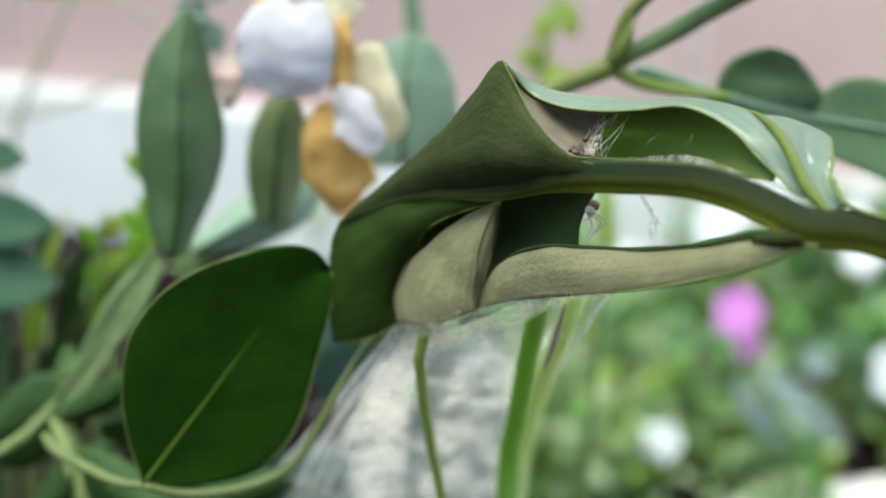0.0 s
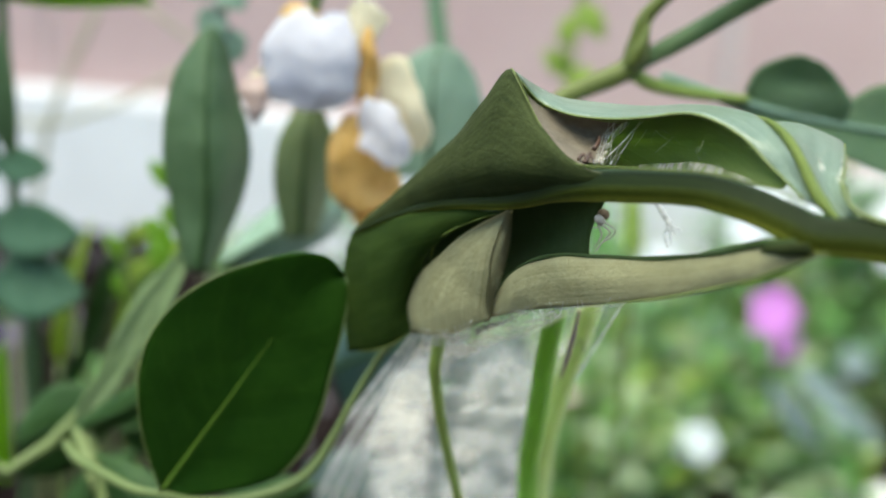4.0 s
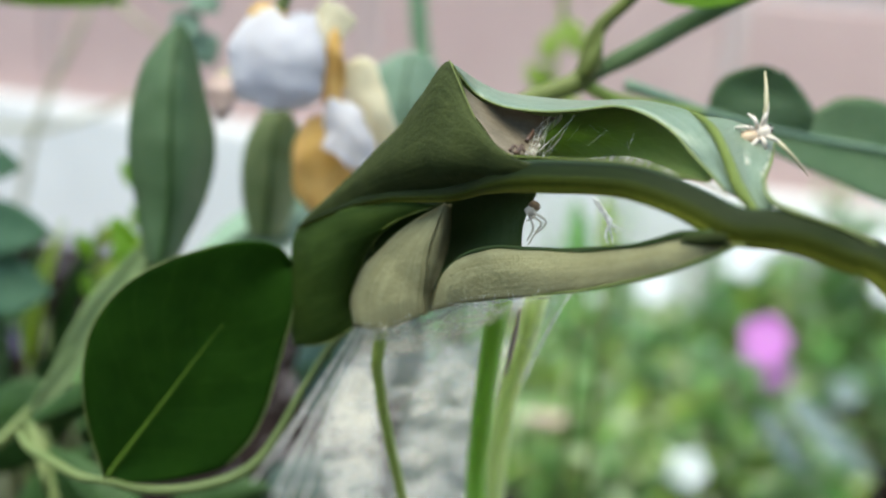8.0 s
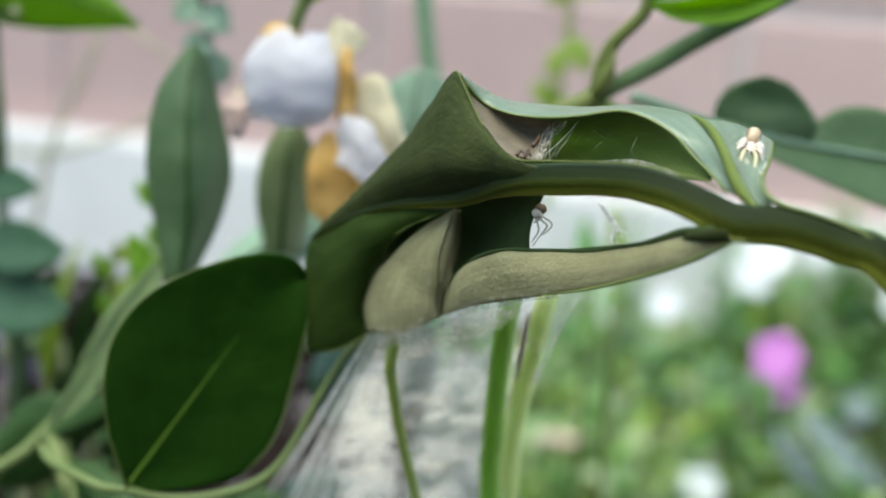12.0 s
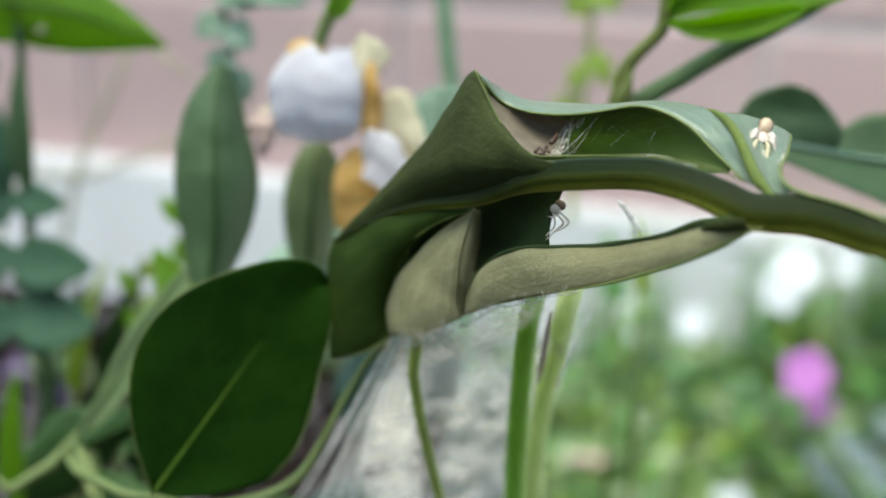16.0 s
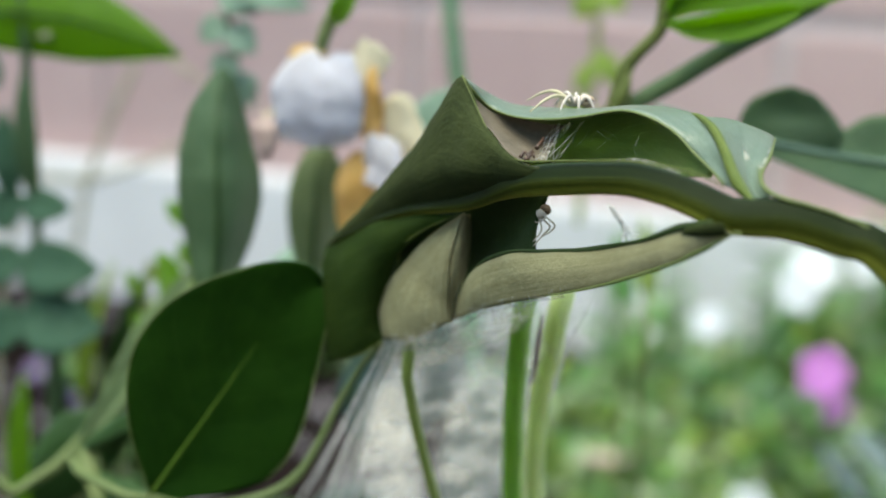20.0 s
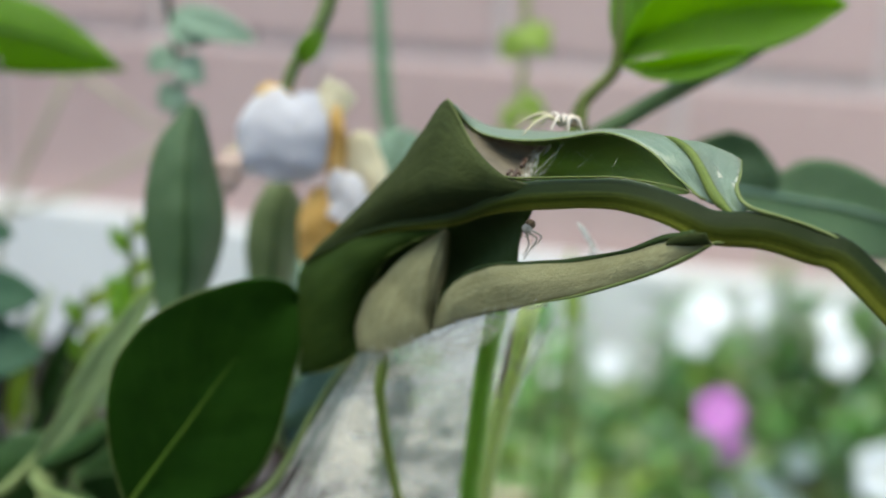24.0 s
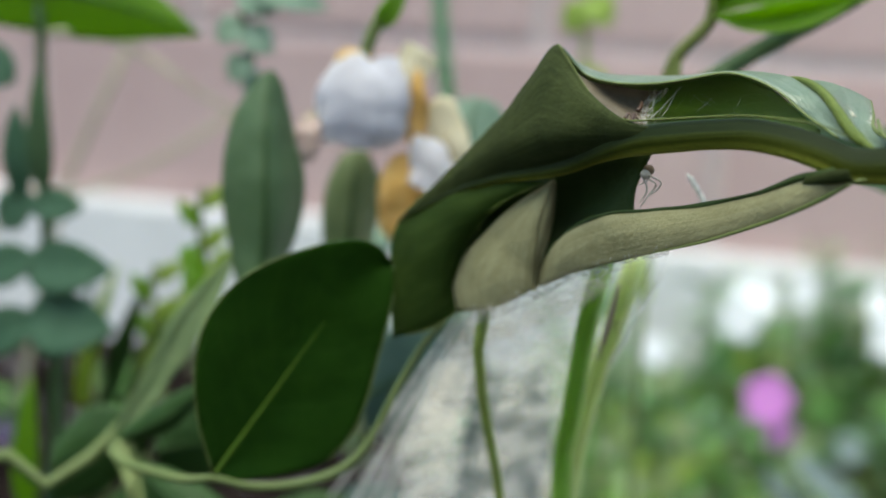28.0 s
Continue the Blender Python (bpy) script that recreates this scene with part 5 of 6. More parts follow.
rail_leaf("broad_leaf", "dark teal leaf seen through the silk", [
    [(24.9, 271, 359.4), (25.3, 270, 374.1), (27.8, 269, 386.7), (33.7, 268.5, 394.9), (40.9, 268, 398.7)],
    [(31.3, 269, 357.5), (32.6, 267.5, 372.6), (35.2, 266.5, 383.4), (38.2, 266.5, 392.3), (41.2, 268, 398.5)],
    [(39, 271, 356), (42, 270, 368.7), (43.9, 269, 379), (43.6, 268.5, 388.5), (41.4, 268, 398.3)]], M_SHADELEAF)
for lab, pts in (("bright green shoot behind the leaves", [(-18.3, 246.7, 413.5), (-18.7, 251.0, 416.0), (-17.8, 253.1, 418.4)]), ("bright green shoot behind the leaves", [(-38.0, 286.1, 391.8), (-38.6, 287.0, 401.1), (-38.4, 289.0, 407.6)]),
                 ("bright green shoot behind the leaves", [(-25.7, 279.8, 409.1), (-26.9, 279.5, 418.2), (-26.4, 279.2, 426.1)])):
    o = pts[0]
    sp = thing("young_shoot", lab, "shoot", o)
    part_of(sp, tube("stem", pts, [0.8, 0.7, 0.4], M_STEML, 16, 8, origin=o))
    for k, a in enumerate((-1, 1, -1, 1)):
        b = np.array(pts[0]) * (1 - k / 4) + np.array(pts[2]) * k / 4
        part_of(sp, plain_leaf("leaf", tuple(b), tuple(b + np.array((a * (3.5 + k), -1.5 * a, 5.0))), (0, -1, 0.2), 3.2, M_LIME if k % 2 else M_FRESH, origin=o))

grng = random.Random(33)
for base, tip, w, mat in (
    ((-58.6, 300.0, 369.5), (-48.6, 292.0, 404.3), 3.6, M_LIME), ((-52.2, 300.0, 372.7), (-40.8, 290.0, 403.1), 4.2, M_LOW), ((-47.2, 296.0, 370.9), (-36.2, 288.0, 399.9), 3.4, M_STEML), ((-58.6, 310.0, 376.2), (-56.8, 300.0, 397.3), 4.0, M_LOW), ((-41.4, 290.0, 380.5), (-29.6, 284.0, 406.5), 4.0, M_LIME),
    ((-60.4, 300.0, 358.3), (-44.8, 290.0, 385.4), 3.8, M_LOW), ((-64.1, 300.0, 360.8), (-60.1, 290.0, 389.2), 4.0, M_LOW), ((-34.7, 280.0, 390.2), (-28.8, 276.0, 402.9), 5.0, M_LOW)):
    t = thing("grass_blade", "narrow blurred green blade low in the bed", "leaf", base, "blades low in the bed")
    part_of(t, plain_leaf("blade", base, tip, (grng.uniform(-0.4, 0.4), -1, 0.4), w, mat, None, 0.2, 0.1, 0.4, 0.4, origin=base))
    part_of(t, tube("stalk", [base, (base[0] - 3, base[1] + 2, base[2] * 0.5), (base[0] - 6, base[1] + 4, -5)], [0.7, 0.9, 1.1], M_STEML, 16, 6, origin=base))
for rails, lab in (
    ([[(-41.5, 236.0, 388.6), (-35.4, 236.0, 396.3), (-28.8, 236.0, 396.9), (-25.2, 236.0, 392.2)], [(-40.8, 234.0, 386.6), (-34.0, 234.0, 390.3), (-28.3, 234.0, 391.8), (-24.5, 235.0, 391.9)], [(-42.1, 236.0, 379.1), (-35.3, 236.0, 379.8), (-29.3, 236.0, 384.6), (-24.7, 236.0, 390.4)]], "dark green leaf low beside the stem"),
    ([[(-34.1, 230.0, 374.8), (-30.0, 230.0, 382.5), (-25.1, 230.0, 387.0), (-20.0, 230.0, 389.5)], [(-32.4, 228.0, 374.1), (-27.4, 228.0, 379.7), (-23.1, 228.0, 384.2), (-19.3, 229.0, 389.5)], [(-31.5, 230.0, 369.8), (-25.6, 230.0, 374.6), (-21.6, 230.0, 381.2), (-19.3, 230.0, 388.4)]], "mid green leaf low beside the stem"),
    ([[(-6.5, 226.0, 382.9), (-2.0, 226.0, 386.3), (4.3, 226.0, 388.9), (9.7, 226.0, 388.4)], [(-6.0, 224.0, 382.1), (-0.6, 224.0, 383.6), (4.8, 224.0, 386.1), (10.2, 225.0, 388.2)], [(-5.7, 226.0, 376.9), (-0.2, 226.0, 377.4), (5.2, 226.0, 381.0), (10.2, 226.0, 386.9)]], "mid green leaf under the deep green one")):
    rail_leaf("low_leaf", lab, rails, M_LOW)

# ---- the plant at the far side ----
PO = (-56.8, 276.9, 396.9)
side_plant = thing("leafy_plant", "plant with pairs of rounded blue-green leaves on a thin stem", "plant", PO)
part_of(side_plant, tube("stem", [(-55.2, 274.8, 464.7), (-55.8, 275.3, 448.2), (-56.0, 276.1, 423.3), (-56.5, 276.5, 409.7), (-56.3, 276.8, 397.0), (-57.0, 279.8, 371.8), (-82, 300, 190), (-80, 305, -6)], [0.9, 1.2, 1.4, 1.2, 1.2, 1.3, 1.5, 1.6], M_BLUE, 50, 10, origin=PO))
for a, b, w, mat in (((-61.4, 277.5, 408.2), (-42.1, 270.4, 410.7), 10.5, M_SIDE), ((-61.7, 277.8, 397.2), (-41.9, 269.6, 399.1), 13.0, M_SIDE), ((-58.7, 276.5, 410.7), (-72.8, 280.5, 405.1), 8.5, M_SIDE), ((-59.0, 276.8, 398.5), (-74.1, 279.8, 389.8), 9.5, M_SIDE),
                      ((-59.3, 276.6, 421.3), (-47.7, 272.4, 422.1), 6.6, M_SIDE), ((-58.4, 276.1, 423.1), (-67.8, 279.9, 416.0), 8, M_SIDE), ((-56.0, 276.1, 421.7), (-55.9, 273.8, 449.3), 4.6, M_BLUE), ((-60.9, 277.0, 421.6), (-61.1, 274.8, 440.5), 5.5, M_SIDE), ((-61.1, 275.6, 444.6), (-70.6, 278.3, 451.0), 8, M_SIDE),
                      ((-59.5, 270.2, 356.1), (-57.3, 266.5, 388.8), 5.0, M_FRESH), ((-57.7, 279.2, 354.4), (-51.9, 276.6, 372.1), 7, M_SIDE)):
    part_of(side_plant, plain_leaf("leaf", a, b, (0, -1, 0.35), w, mat, None, 0.12, 0.06, origin=PO))

# ---- twigs and stalks before the wall ----
stalk_thing("vertical_stalk", "upright blue-green stalk before the wall", [(10.4, 380.2, 486.3), (12.6, 380.9, 457.8), (14.0, 381.3, 444.5), (15.8, 381.6, 431.0), (19.9, 382.3, 396.8), (32, 340, 190), (32, 345, -6)], [1.9, 2.3, 2.6, 2.2, 2.0, 2.0, 2.0], M_BEDBLUE, 40)
part_of(side_plant, tube("twig", [(-56.3, 277.0, 454.2), (-49.7, 280.0, 454.0), (-65.2, 355.8, 445.3), (-53.8, 355.6, 439.2), (-42.5, 356.6, 431.4), (-32.5, 357.6, 427.8)], [0.9, 0.8, 0.7, 0.5], M_DRY, 20, 8, origin=PO), "thin pale dry twig")
stalk_thing("dry_twig", "thin olive dry twig before the wall", [(-53.2, 434.2, 417.2), (-71.2, 435.2, 404.9), (-89.6, 436.3, 394.2), (-108.3, 437.3, 387.0), (-135.1, 438.6, 377.1), (-149.4, 438.6, 275.4), (-130, 444, -5)], [0.8, 1.1, 1.2, 1.2, 1.2], M_DRY, 24)
stalk_thing("dry_twig", "thin olive dry twig before the wall", [(-86.7, 435.0, 437.6), (-94.9, 435.8, 421.1), (-105.3, 436.8, 400.3), (-114.2, 437.8, 373.3), (-127.3, 437.8, 271.4), (-100, 443, -5)], [1.0, 1.2, 1.2, 1.2], M_DRY, 24)
HO = (-18.5, 284.7, 454.3)
hang = thing("leaf_cluster", "small blue-green leaves hanging from above", "leaves", HO)
part_of(hang, tube("stem", [(-22.1, 284.3, 472.9), (-20.3, 284.6, 462.6), (-18.5, 284.7, 454.3), (-17.2, 284.8, 446.8)], [0.7, 0.7, 0.6, 0.4], M_STEM, 20, 8, origin=HO))
for a, b, w in (((-19.1, 284.7, 457.4), (-24.4, 282.8, 454.0), 5.5), ((-18.8, 284.7, 456.4), (-13.4, 281.3, 452.2), 6), ((-18.0, 284.8, 451.1), (-21.7, 282.9, 446.1), 6), ((-17.4, 284.8, 447.9), (-15.2, 283.9, 441.6), 6), ((-20.3, 284.6, 463.7), (-12.6, 281.1, 460.0), 7), ((-20.3, 284.4, 464.7), (-2.9, 279.6, 461.2), 6)):
    part_of(hang, plain_leaf("leaf", a, b, (0, -1, 0.3), w, M_TEAL, None, 0.15, 0.08, origin=HO))
LO = (51.7, 379.5, 454.8)
limey = thing("leaf_cluster", "out-of-focus lime green leaves before the wall", "leaves", LO)
part_of(limey, tube("stem", [(50.4, 378.7, 483.3), (51.2, 379.3, 460.6), (51.4, 379.7, 442.9), (50.1, 380.4, 424.6), (49.6, 381.2, 396.2)], [0.7, 0.9, 0.9, 0.9, 1.0], M_LIME, 24, 8, origin=LO))
for a, b, w in (((51.2, 379.3, 460.6), (57.3, 374.0, 454.1), 9), ((51.3, 379.3, 459.1), (45.9, 375.8, 451.7), 8), ((51.4, 379.7, 442.9), (57.8, 375.8, 434.9), 6), ((50.9, 379.9, 439.9), (46.9, 376.4, 432.5), 5), ((50.1, 380.4, 424.6), (43.4, 377.8, 430.6), 6), ((50.1, 380.4, 424.6), (57.5, 374.9, 423.0), 6)):
    part_of(limey, plain_leaf("leaf", a, b, (0, -1, 0.3), w, M_LIME, None, 0.15, 0.1, origin=LO))

# ---- the planted bed ----
LEAVES = []
for mat in (M_BEDMID, M_LIME, M_BEDBLUE, M_BEDPALE, M_MID):
    for ln, w in ((22, 8), (26, 11)):
        ob = plain_leaf("leaf", (0, 0, 0), (ln, 0, 4), (0, 0, 1), w, mat, None, 0.25, 0.12, 0.4, 0.45, 10, 5)
        LEAVES.append(ob.data)
        bpy.data.objects.remove(ob)
STALK = tube("stem", [(0, 0, -6), (1, 0, 30), (0, 2, 70), (1, 1, 100)], [1.4, 1.2, 0.9, 0.5], M_STEML, 10, 6)
STALK_MESH = STALK.data
bpy.data.objects.remove(STALK)
rng = random.Random(4)


def herb(x, y, height, count, mats, label, group="bedding plants in the bed", size=1.0):
    """One low bedding plant: a stem with leaves all round it."""
    t = thing("bedding_plant", label, "plant", (x, y, ground_z(y)), group)
    st = new("stem", STALK_MESH)
    st.scale = (1, 1, height / 100)
    under(st, t)
    turn = rng.uniform(0, 6.28)
    for k in range(count):
        lf = new("leaf", LEAVES[rng.choice(mats)])
        h = height * (0.12 + 0.88 * k / count)
        turn += 2.4 + rng.uniform(-0.4, 0.4)
        s = size * rng.uniform(0.75, 1.25) * (1.15 - 0.4 * k / count)
        lf.matrix_basis = Matrix.LocRotScale(Vector((rng.uniform(-2, 2), rng.uniform(-2, 2), h)) * MM, Euler((rng.uniform(-0.5, 0.5), rng.uniform(-0.75, 0.25), turn)), (s, s, s))
        under(lf, t)
    return t


DARKER, GREEN, LIGHT, BLUISH = (8, 9, 8, 0), (0, 1, 0, 1, 7), (2, 3, 6, 7, 0), (4, 5, 0, 4, 6)
for k in range(140):
    y = 950 + 430 * rng.random()
    x = 90 + 0.45 * (y - 915) * 0.4 + rng.uniform(-80, 560) * (0.62 + 0.38 * y / 1300)
    mats = rng.choice((GREEN, DARKER, LIGHT, LIGHT, BLUISH, BLUISH))
    herb(x, min(y, 1290 - 0.18 * x), rng.uniform(60, 95) + 45 * (y < 1120), rng.randint(12, 17), mats, "low leafy bedding plant, mid green" if mats is GREEN else "low leafy bedding plant, dark green" if mats is DARKER else "low leafy bedding plant, yellow-green" if mats is LIGHT else "low leafy bedding plant, blue-green", size=rng.uniform(1.0, 1.5))
for k in range(34):
    herb(rng.uniform(40, 300), rng.uniform(905, 1010), rng.uniform(55, 110), 14, rng.choice((LIGHT, GREEN, LIGHT)), "low leafy bedding plant at the front of the bed", size=rng.uniform(1.0, 1.4))
for k in range(16):
    herb(rng.uniform(110, 330), rng.uniform(880, 935), rng.uniform(45, 80), 13, rng.choice((LIGHT, GREEN, BLUISH)), "low leafy bedding plant at the front of the bed", size=rng.uniform(0.9, 1.2))
for k in range(30):
    hx = rng.uniform(60, 620)
    herb(hx, rng.uniform(1130, 1290) - 0.18 * hx, rng.uniform(130, 200), 9, rng.choice((GREEN, BLUISH, LIGHT)), "taller thin bedding plant before the skirting", size=rng.uniform(0.9, 1.3))
for x, y, h in ((-330, 1180, 60), (-420, 1120, 40), (-250, 1250, 80), (-170, 1200, 95), (-90, 1100, 90), (-210, 1060, 55), (-65, 1230, 110), (-300, 1000, 35), (-20, 1040, 100), (20, 1150, 110), (-10, 1290, 120), (-130, 1320, 90)):
    herb(x, y, h, 10, GREEN, "sparse low plant on bare soil", size=1.2)

for k in range(46):
    hx = rng.uniform(200, 640)
    herb(hx, rng.uniform(1130, 1220) - 0.1 * hx, rng.uniform(135, 195), 15, rng.choice((DARKER, GREEN, DARKER, BLUISH)), "tall leafy bedding plant before the skirting", size=rng.uniform(1.1, 1.5))

for k in range(34):
    herb(rng.uniform(60, 170), rng.uniform(870, 990), rng.uniform(45, 95), 13, rng.choice((LIGHT, LIGHT, GREEN)), "low yellow-green bedding plant at the front of the bed", size=rng.uniform(0.8, 1.2))
for k in range(24):
    hx = rng.uniform(290, 640)
    herb(hx, rng.uniform(1150, 1240) - 0.1 * hx, rng.uniform(185, 225), 15, rng.choice((BLUISH, GREEN, DARKER)), "tall leafy bedding plant before the skirting", size=rng.uniform(1.0, 1.4))

# flowers of the bed
def bed_flower(centre, size, mat, label, petals=5, tilt=(60, 0, 0), foot=None):
    c = np.array(centre, float)
    t = thing("bed_flower", label, "flower", centre, "flowers in the bed")
    rot = Euler([radians(a) for a in tilt]).to_matrix()
    for k in range(petals):
        a = 2 * math.pi * k / petals
        d = np.array(rot @ Vector((math.cos(a), math.sin(a), 0.12)))
        up = np.array(rot @ Vector((0, 0, 1)))
        part_of(t, plain_leaf("petal", tuple(c + d * size * 0.08), tuple(c + d * size), tuple(up), size * 0.85, mat, None, 0.08, 0.06, 0.4, 0.62, 12, 7, origin=centre))
    part_of(t, ball("eye", tuple(c), (size * 0.12,) * 3, M_CREAM, rings=6, segs=8, origin=centre))
    f = foot or (c[0] + 8, c[1] + 10, ground_z(c[1]) - 4)
    part_of(t, tube("stalk", [tuple(c), tuple((c + np.array(f)) / 2 + np.array((3, 4, 0))), f], [0.8, 1.0, 1.2], M_STEM, 12, 6, origin=centre))
    return t


bed_flower((227, 896, 162), 19, M_PINK, "bright magenta five-petalled flower", 5, (72, 0, 8))
bed_flower((238, 892, 138), 14, M_PINK, "small drooping magenta flower", 5, (110, 0, 20))
for c, r, tl in (((182, 872.0, 68.0), 15, (60, 10, 0)), ((297.8, 930.0, 64.2), 11, (80, 0, 0)), ((351.9, 900.0, 123.1), 24, (70, 0, 0)), ((183.5, 1150.0, 110.7), 14, (70, 0, 0))):
    bed_flower(c, r, M_WFLOW, "white five-petalled bedding flower", 5, tl)
for c, r, tl in (((226.4, 1018.1, 185), 20, (75, 0, 20)), ((237.3, 1026.9, 199.7), 18, (60, 0, 0)), ((283.7, 1062.1, 195.4), 17, (70, 0, 40)), ((337.4, 991.7, 181.8), 17, (75, 0, 0)), ((328.5, 1000.5, 205.9), 15, (60, 0, 30)), ((149.1, 930.1, 182.5), 13, (75, 0, 0))):
    bed_flower(c, r, M_WHITE, "white bedding flower among the leaves", 5, tl)
bed_flower((298.6, 930.0, 114.7), 13, M_GREY, "dull greyish flower among the leaves", 5, (70, 0, 0))
for c, r in (((-418.7, 1120.0, 2.4), 16), ((-423.1, 1100.0, 1.7), 12), ((-477.4, 1180.0, 3.4), 12)):
    bed_flower(c, r, M_PURPLE, "small dull purple flower low on the soil", 5, (40, 0, 0))
# white blossoms added in place of gloss highlights on the bedding leaves
frng = random.Random(12)
for k in range(5):
    x, y = frng.uniform(90, 560), frng.uniform(960, 1220)
    bed_flower((x, y, frng.uniform(85, 125)), frng.uniform(6, 10), M_WHITE, "small white blossom standing in for a gloss glint on the leaves", 5, (frng.uniform(10, 60), frng.uniform(-20, 20), 0))
bed_flower((81.4, 900.0, 83.3), 19, M_PALEPINK, "pale pink faded flower", 5, (-12, 0, 0))
for a, b in (((246.2, 900.0, 124.2), (322.7, 880.0, 65.0)), ((235.4, 915.0, 102.9), (281.0, 900.0, 50.3))):
    o = tuple(a)
    t = thing("strap_leaf", "grey-green strap-shaped leaf arching down", "leaf", o)
    part_of(t, plain_leaf("blade", a, b, (-0.3, -1, 0.5), 17, M_GREY, None, 0.2, 0.12, 0.5, 0.4, origin=o))

# pebbles and crumbs on the bare soil
def scatter(name, label, n, lo, hi, size, mat, seed):
    r = random.Random(seed)
    verts, faces = [], []
    for k in range(n):
        x, y = r.uniform(lo[0], hi[0]), r.uniform(lo[1], hi[1])
        s = size * r.uniform(0.4, 1.3)
        c = Vector((x, y, ground_z(y) + s * 0.2))
        b = len(verts)
        for v in ((1, 0, 0), (-1, 0, 0), (0, 1, 0), (0, -1, 0), (0, 0, 1), (0, 0, -1)):
            d = Vector(v) * s * r.uniform(0.7, 1.3)
            verts.append(tuple((c + d) * MM))
        for f in ((0, 2, 4), (2, 1, 4), (1, 3, 4), (3, 0, 4), (2, 0, 5), (1, 2, 5), (3, 1, 5), (0, 3, 5)):
            faces.append(tuple(b + q for q in f))
    return tagged(mesh_object(name, verts, faces, [mat]), label, "pebbles", kind="stuff")


scatter("pebbles", "small grey pebbles on the soil", 420, (-900, 650), (700, 1400), 9, M_STONE, 5)
scatter("soil_crumbs", "dark soil crumbs", 1500, (-900, 600), (700, 1400), 9, M_SOIL, 6)

# ---- silk threads in the gap ----
TO = (52.6, 177.7, 451.8)
tuft = thing("silk_threads", "torn white silk threads in the gap", "silk", TO)
for pts in ([(51.9, 177.8, 451.7), (53.0, 178.9, 449.9), (54.0, 178.9, 448.8), (55.3, 179.9, 448.0)], [(53.0, 178.9, 450.1), (53.8, 178.9, 448.5), (54.4, 180.1, 446.3)], [(52.2, 177.8, 451.6), (53.4, 178.9, 449.7), (54.7, 180.1, 447.4)],
            [(53.8, 178.9, 449.0), (53.6, 180.1, 447.3), (54.1, 180.1, 445.9)], [(51.7, 177.8, 451.8), (52.8, 178.9, 450.3), (54.3, 179.9, 448.8)]):
    part_of(tuft, tube("thread", pts, [0.13, 0.2, 0.15, 0.06], M_STRAND, 16, 6, origin=TO))

# ---- the brown spider in the gap ----
BO = (45.5, 160.6, 455.1)
brown = thing("brown_spider", "small brown spider hanging in the mouth of the rolled leaf", "spider", BO)
part_of(brown, ball("abdomen", (45.6, 161.0, 455.1), (0.56, 0.6, 0.48), M_BROWN, (0, 20, 0), origin=BO), "brown rounded abdomen")
part_of(brown, ball("head", (45.3, 160.6, 454.7), (0.55, 0.5, 0.45), M_GREYLEG, (0, 30, 0), origin=BO))
for pts in ([(45.2, 160.6, 454.8), (46.0, 159.9, 454.6), (46.7, 159.6, 454.2), (46.4, 159.9, 453.4), (45.7, 160.4, 452.6), (45.4, 160.6, 451.8)], [(45.2, 160.6, 454.5), (45.9, 160.0, 454.2), (46.3, 160.0, 453.8), (45.8, 160.6, 452.7), (45.2, 161.1, 451.4)],
            [(45.2, 160.8, 454.6), (45.7, 161.2, 454.2), (45.2, 161.6, 453.6), (44.9, 162.1, 453.4)], [(45.1, 160.6, 454.4), (45.6, 160.6, 453.2), (45.1, 161.1, 451.8)]):
    part_of(brown, tube("leg", pts, [0.1, 0.095, 0.085, 0.07, 0.05], M_GREYLEG, 24, 6, origin=BO))

# dry bits caught in the silk lining
DO = (44.0, 162.6, 459.9)
bits = thing("insect_remains", "brown insect remains caught in the silk lining", "insect remains", DO)
for pts, r in (([(43.0, 161.6, 459.8), (43.4, 162.1, 460.2), (43.8, 161.6, 459.7)], 0.18), ([(43.7, 161.6, 459.6), (44.0, 162.6, 460.2), (44.3, 162.1, 459.7)], 0.2), ([(44.4, 163.7, 460.3), (44.8, 164.7, 460.7), (44.9, 165.8, 460.9)], 0.24), ([(43.4, 161.6, 459.6), (44.1, 162.1, 460.0)], 0.16)):
    part_of(bits, tube("leg", pts, [r, r * 0.9, r * 0.5], M_HUSK, 12, 6, origin=DO))

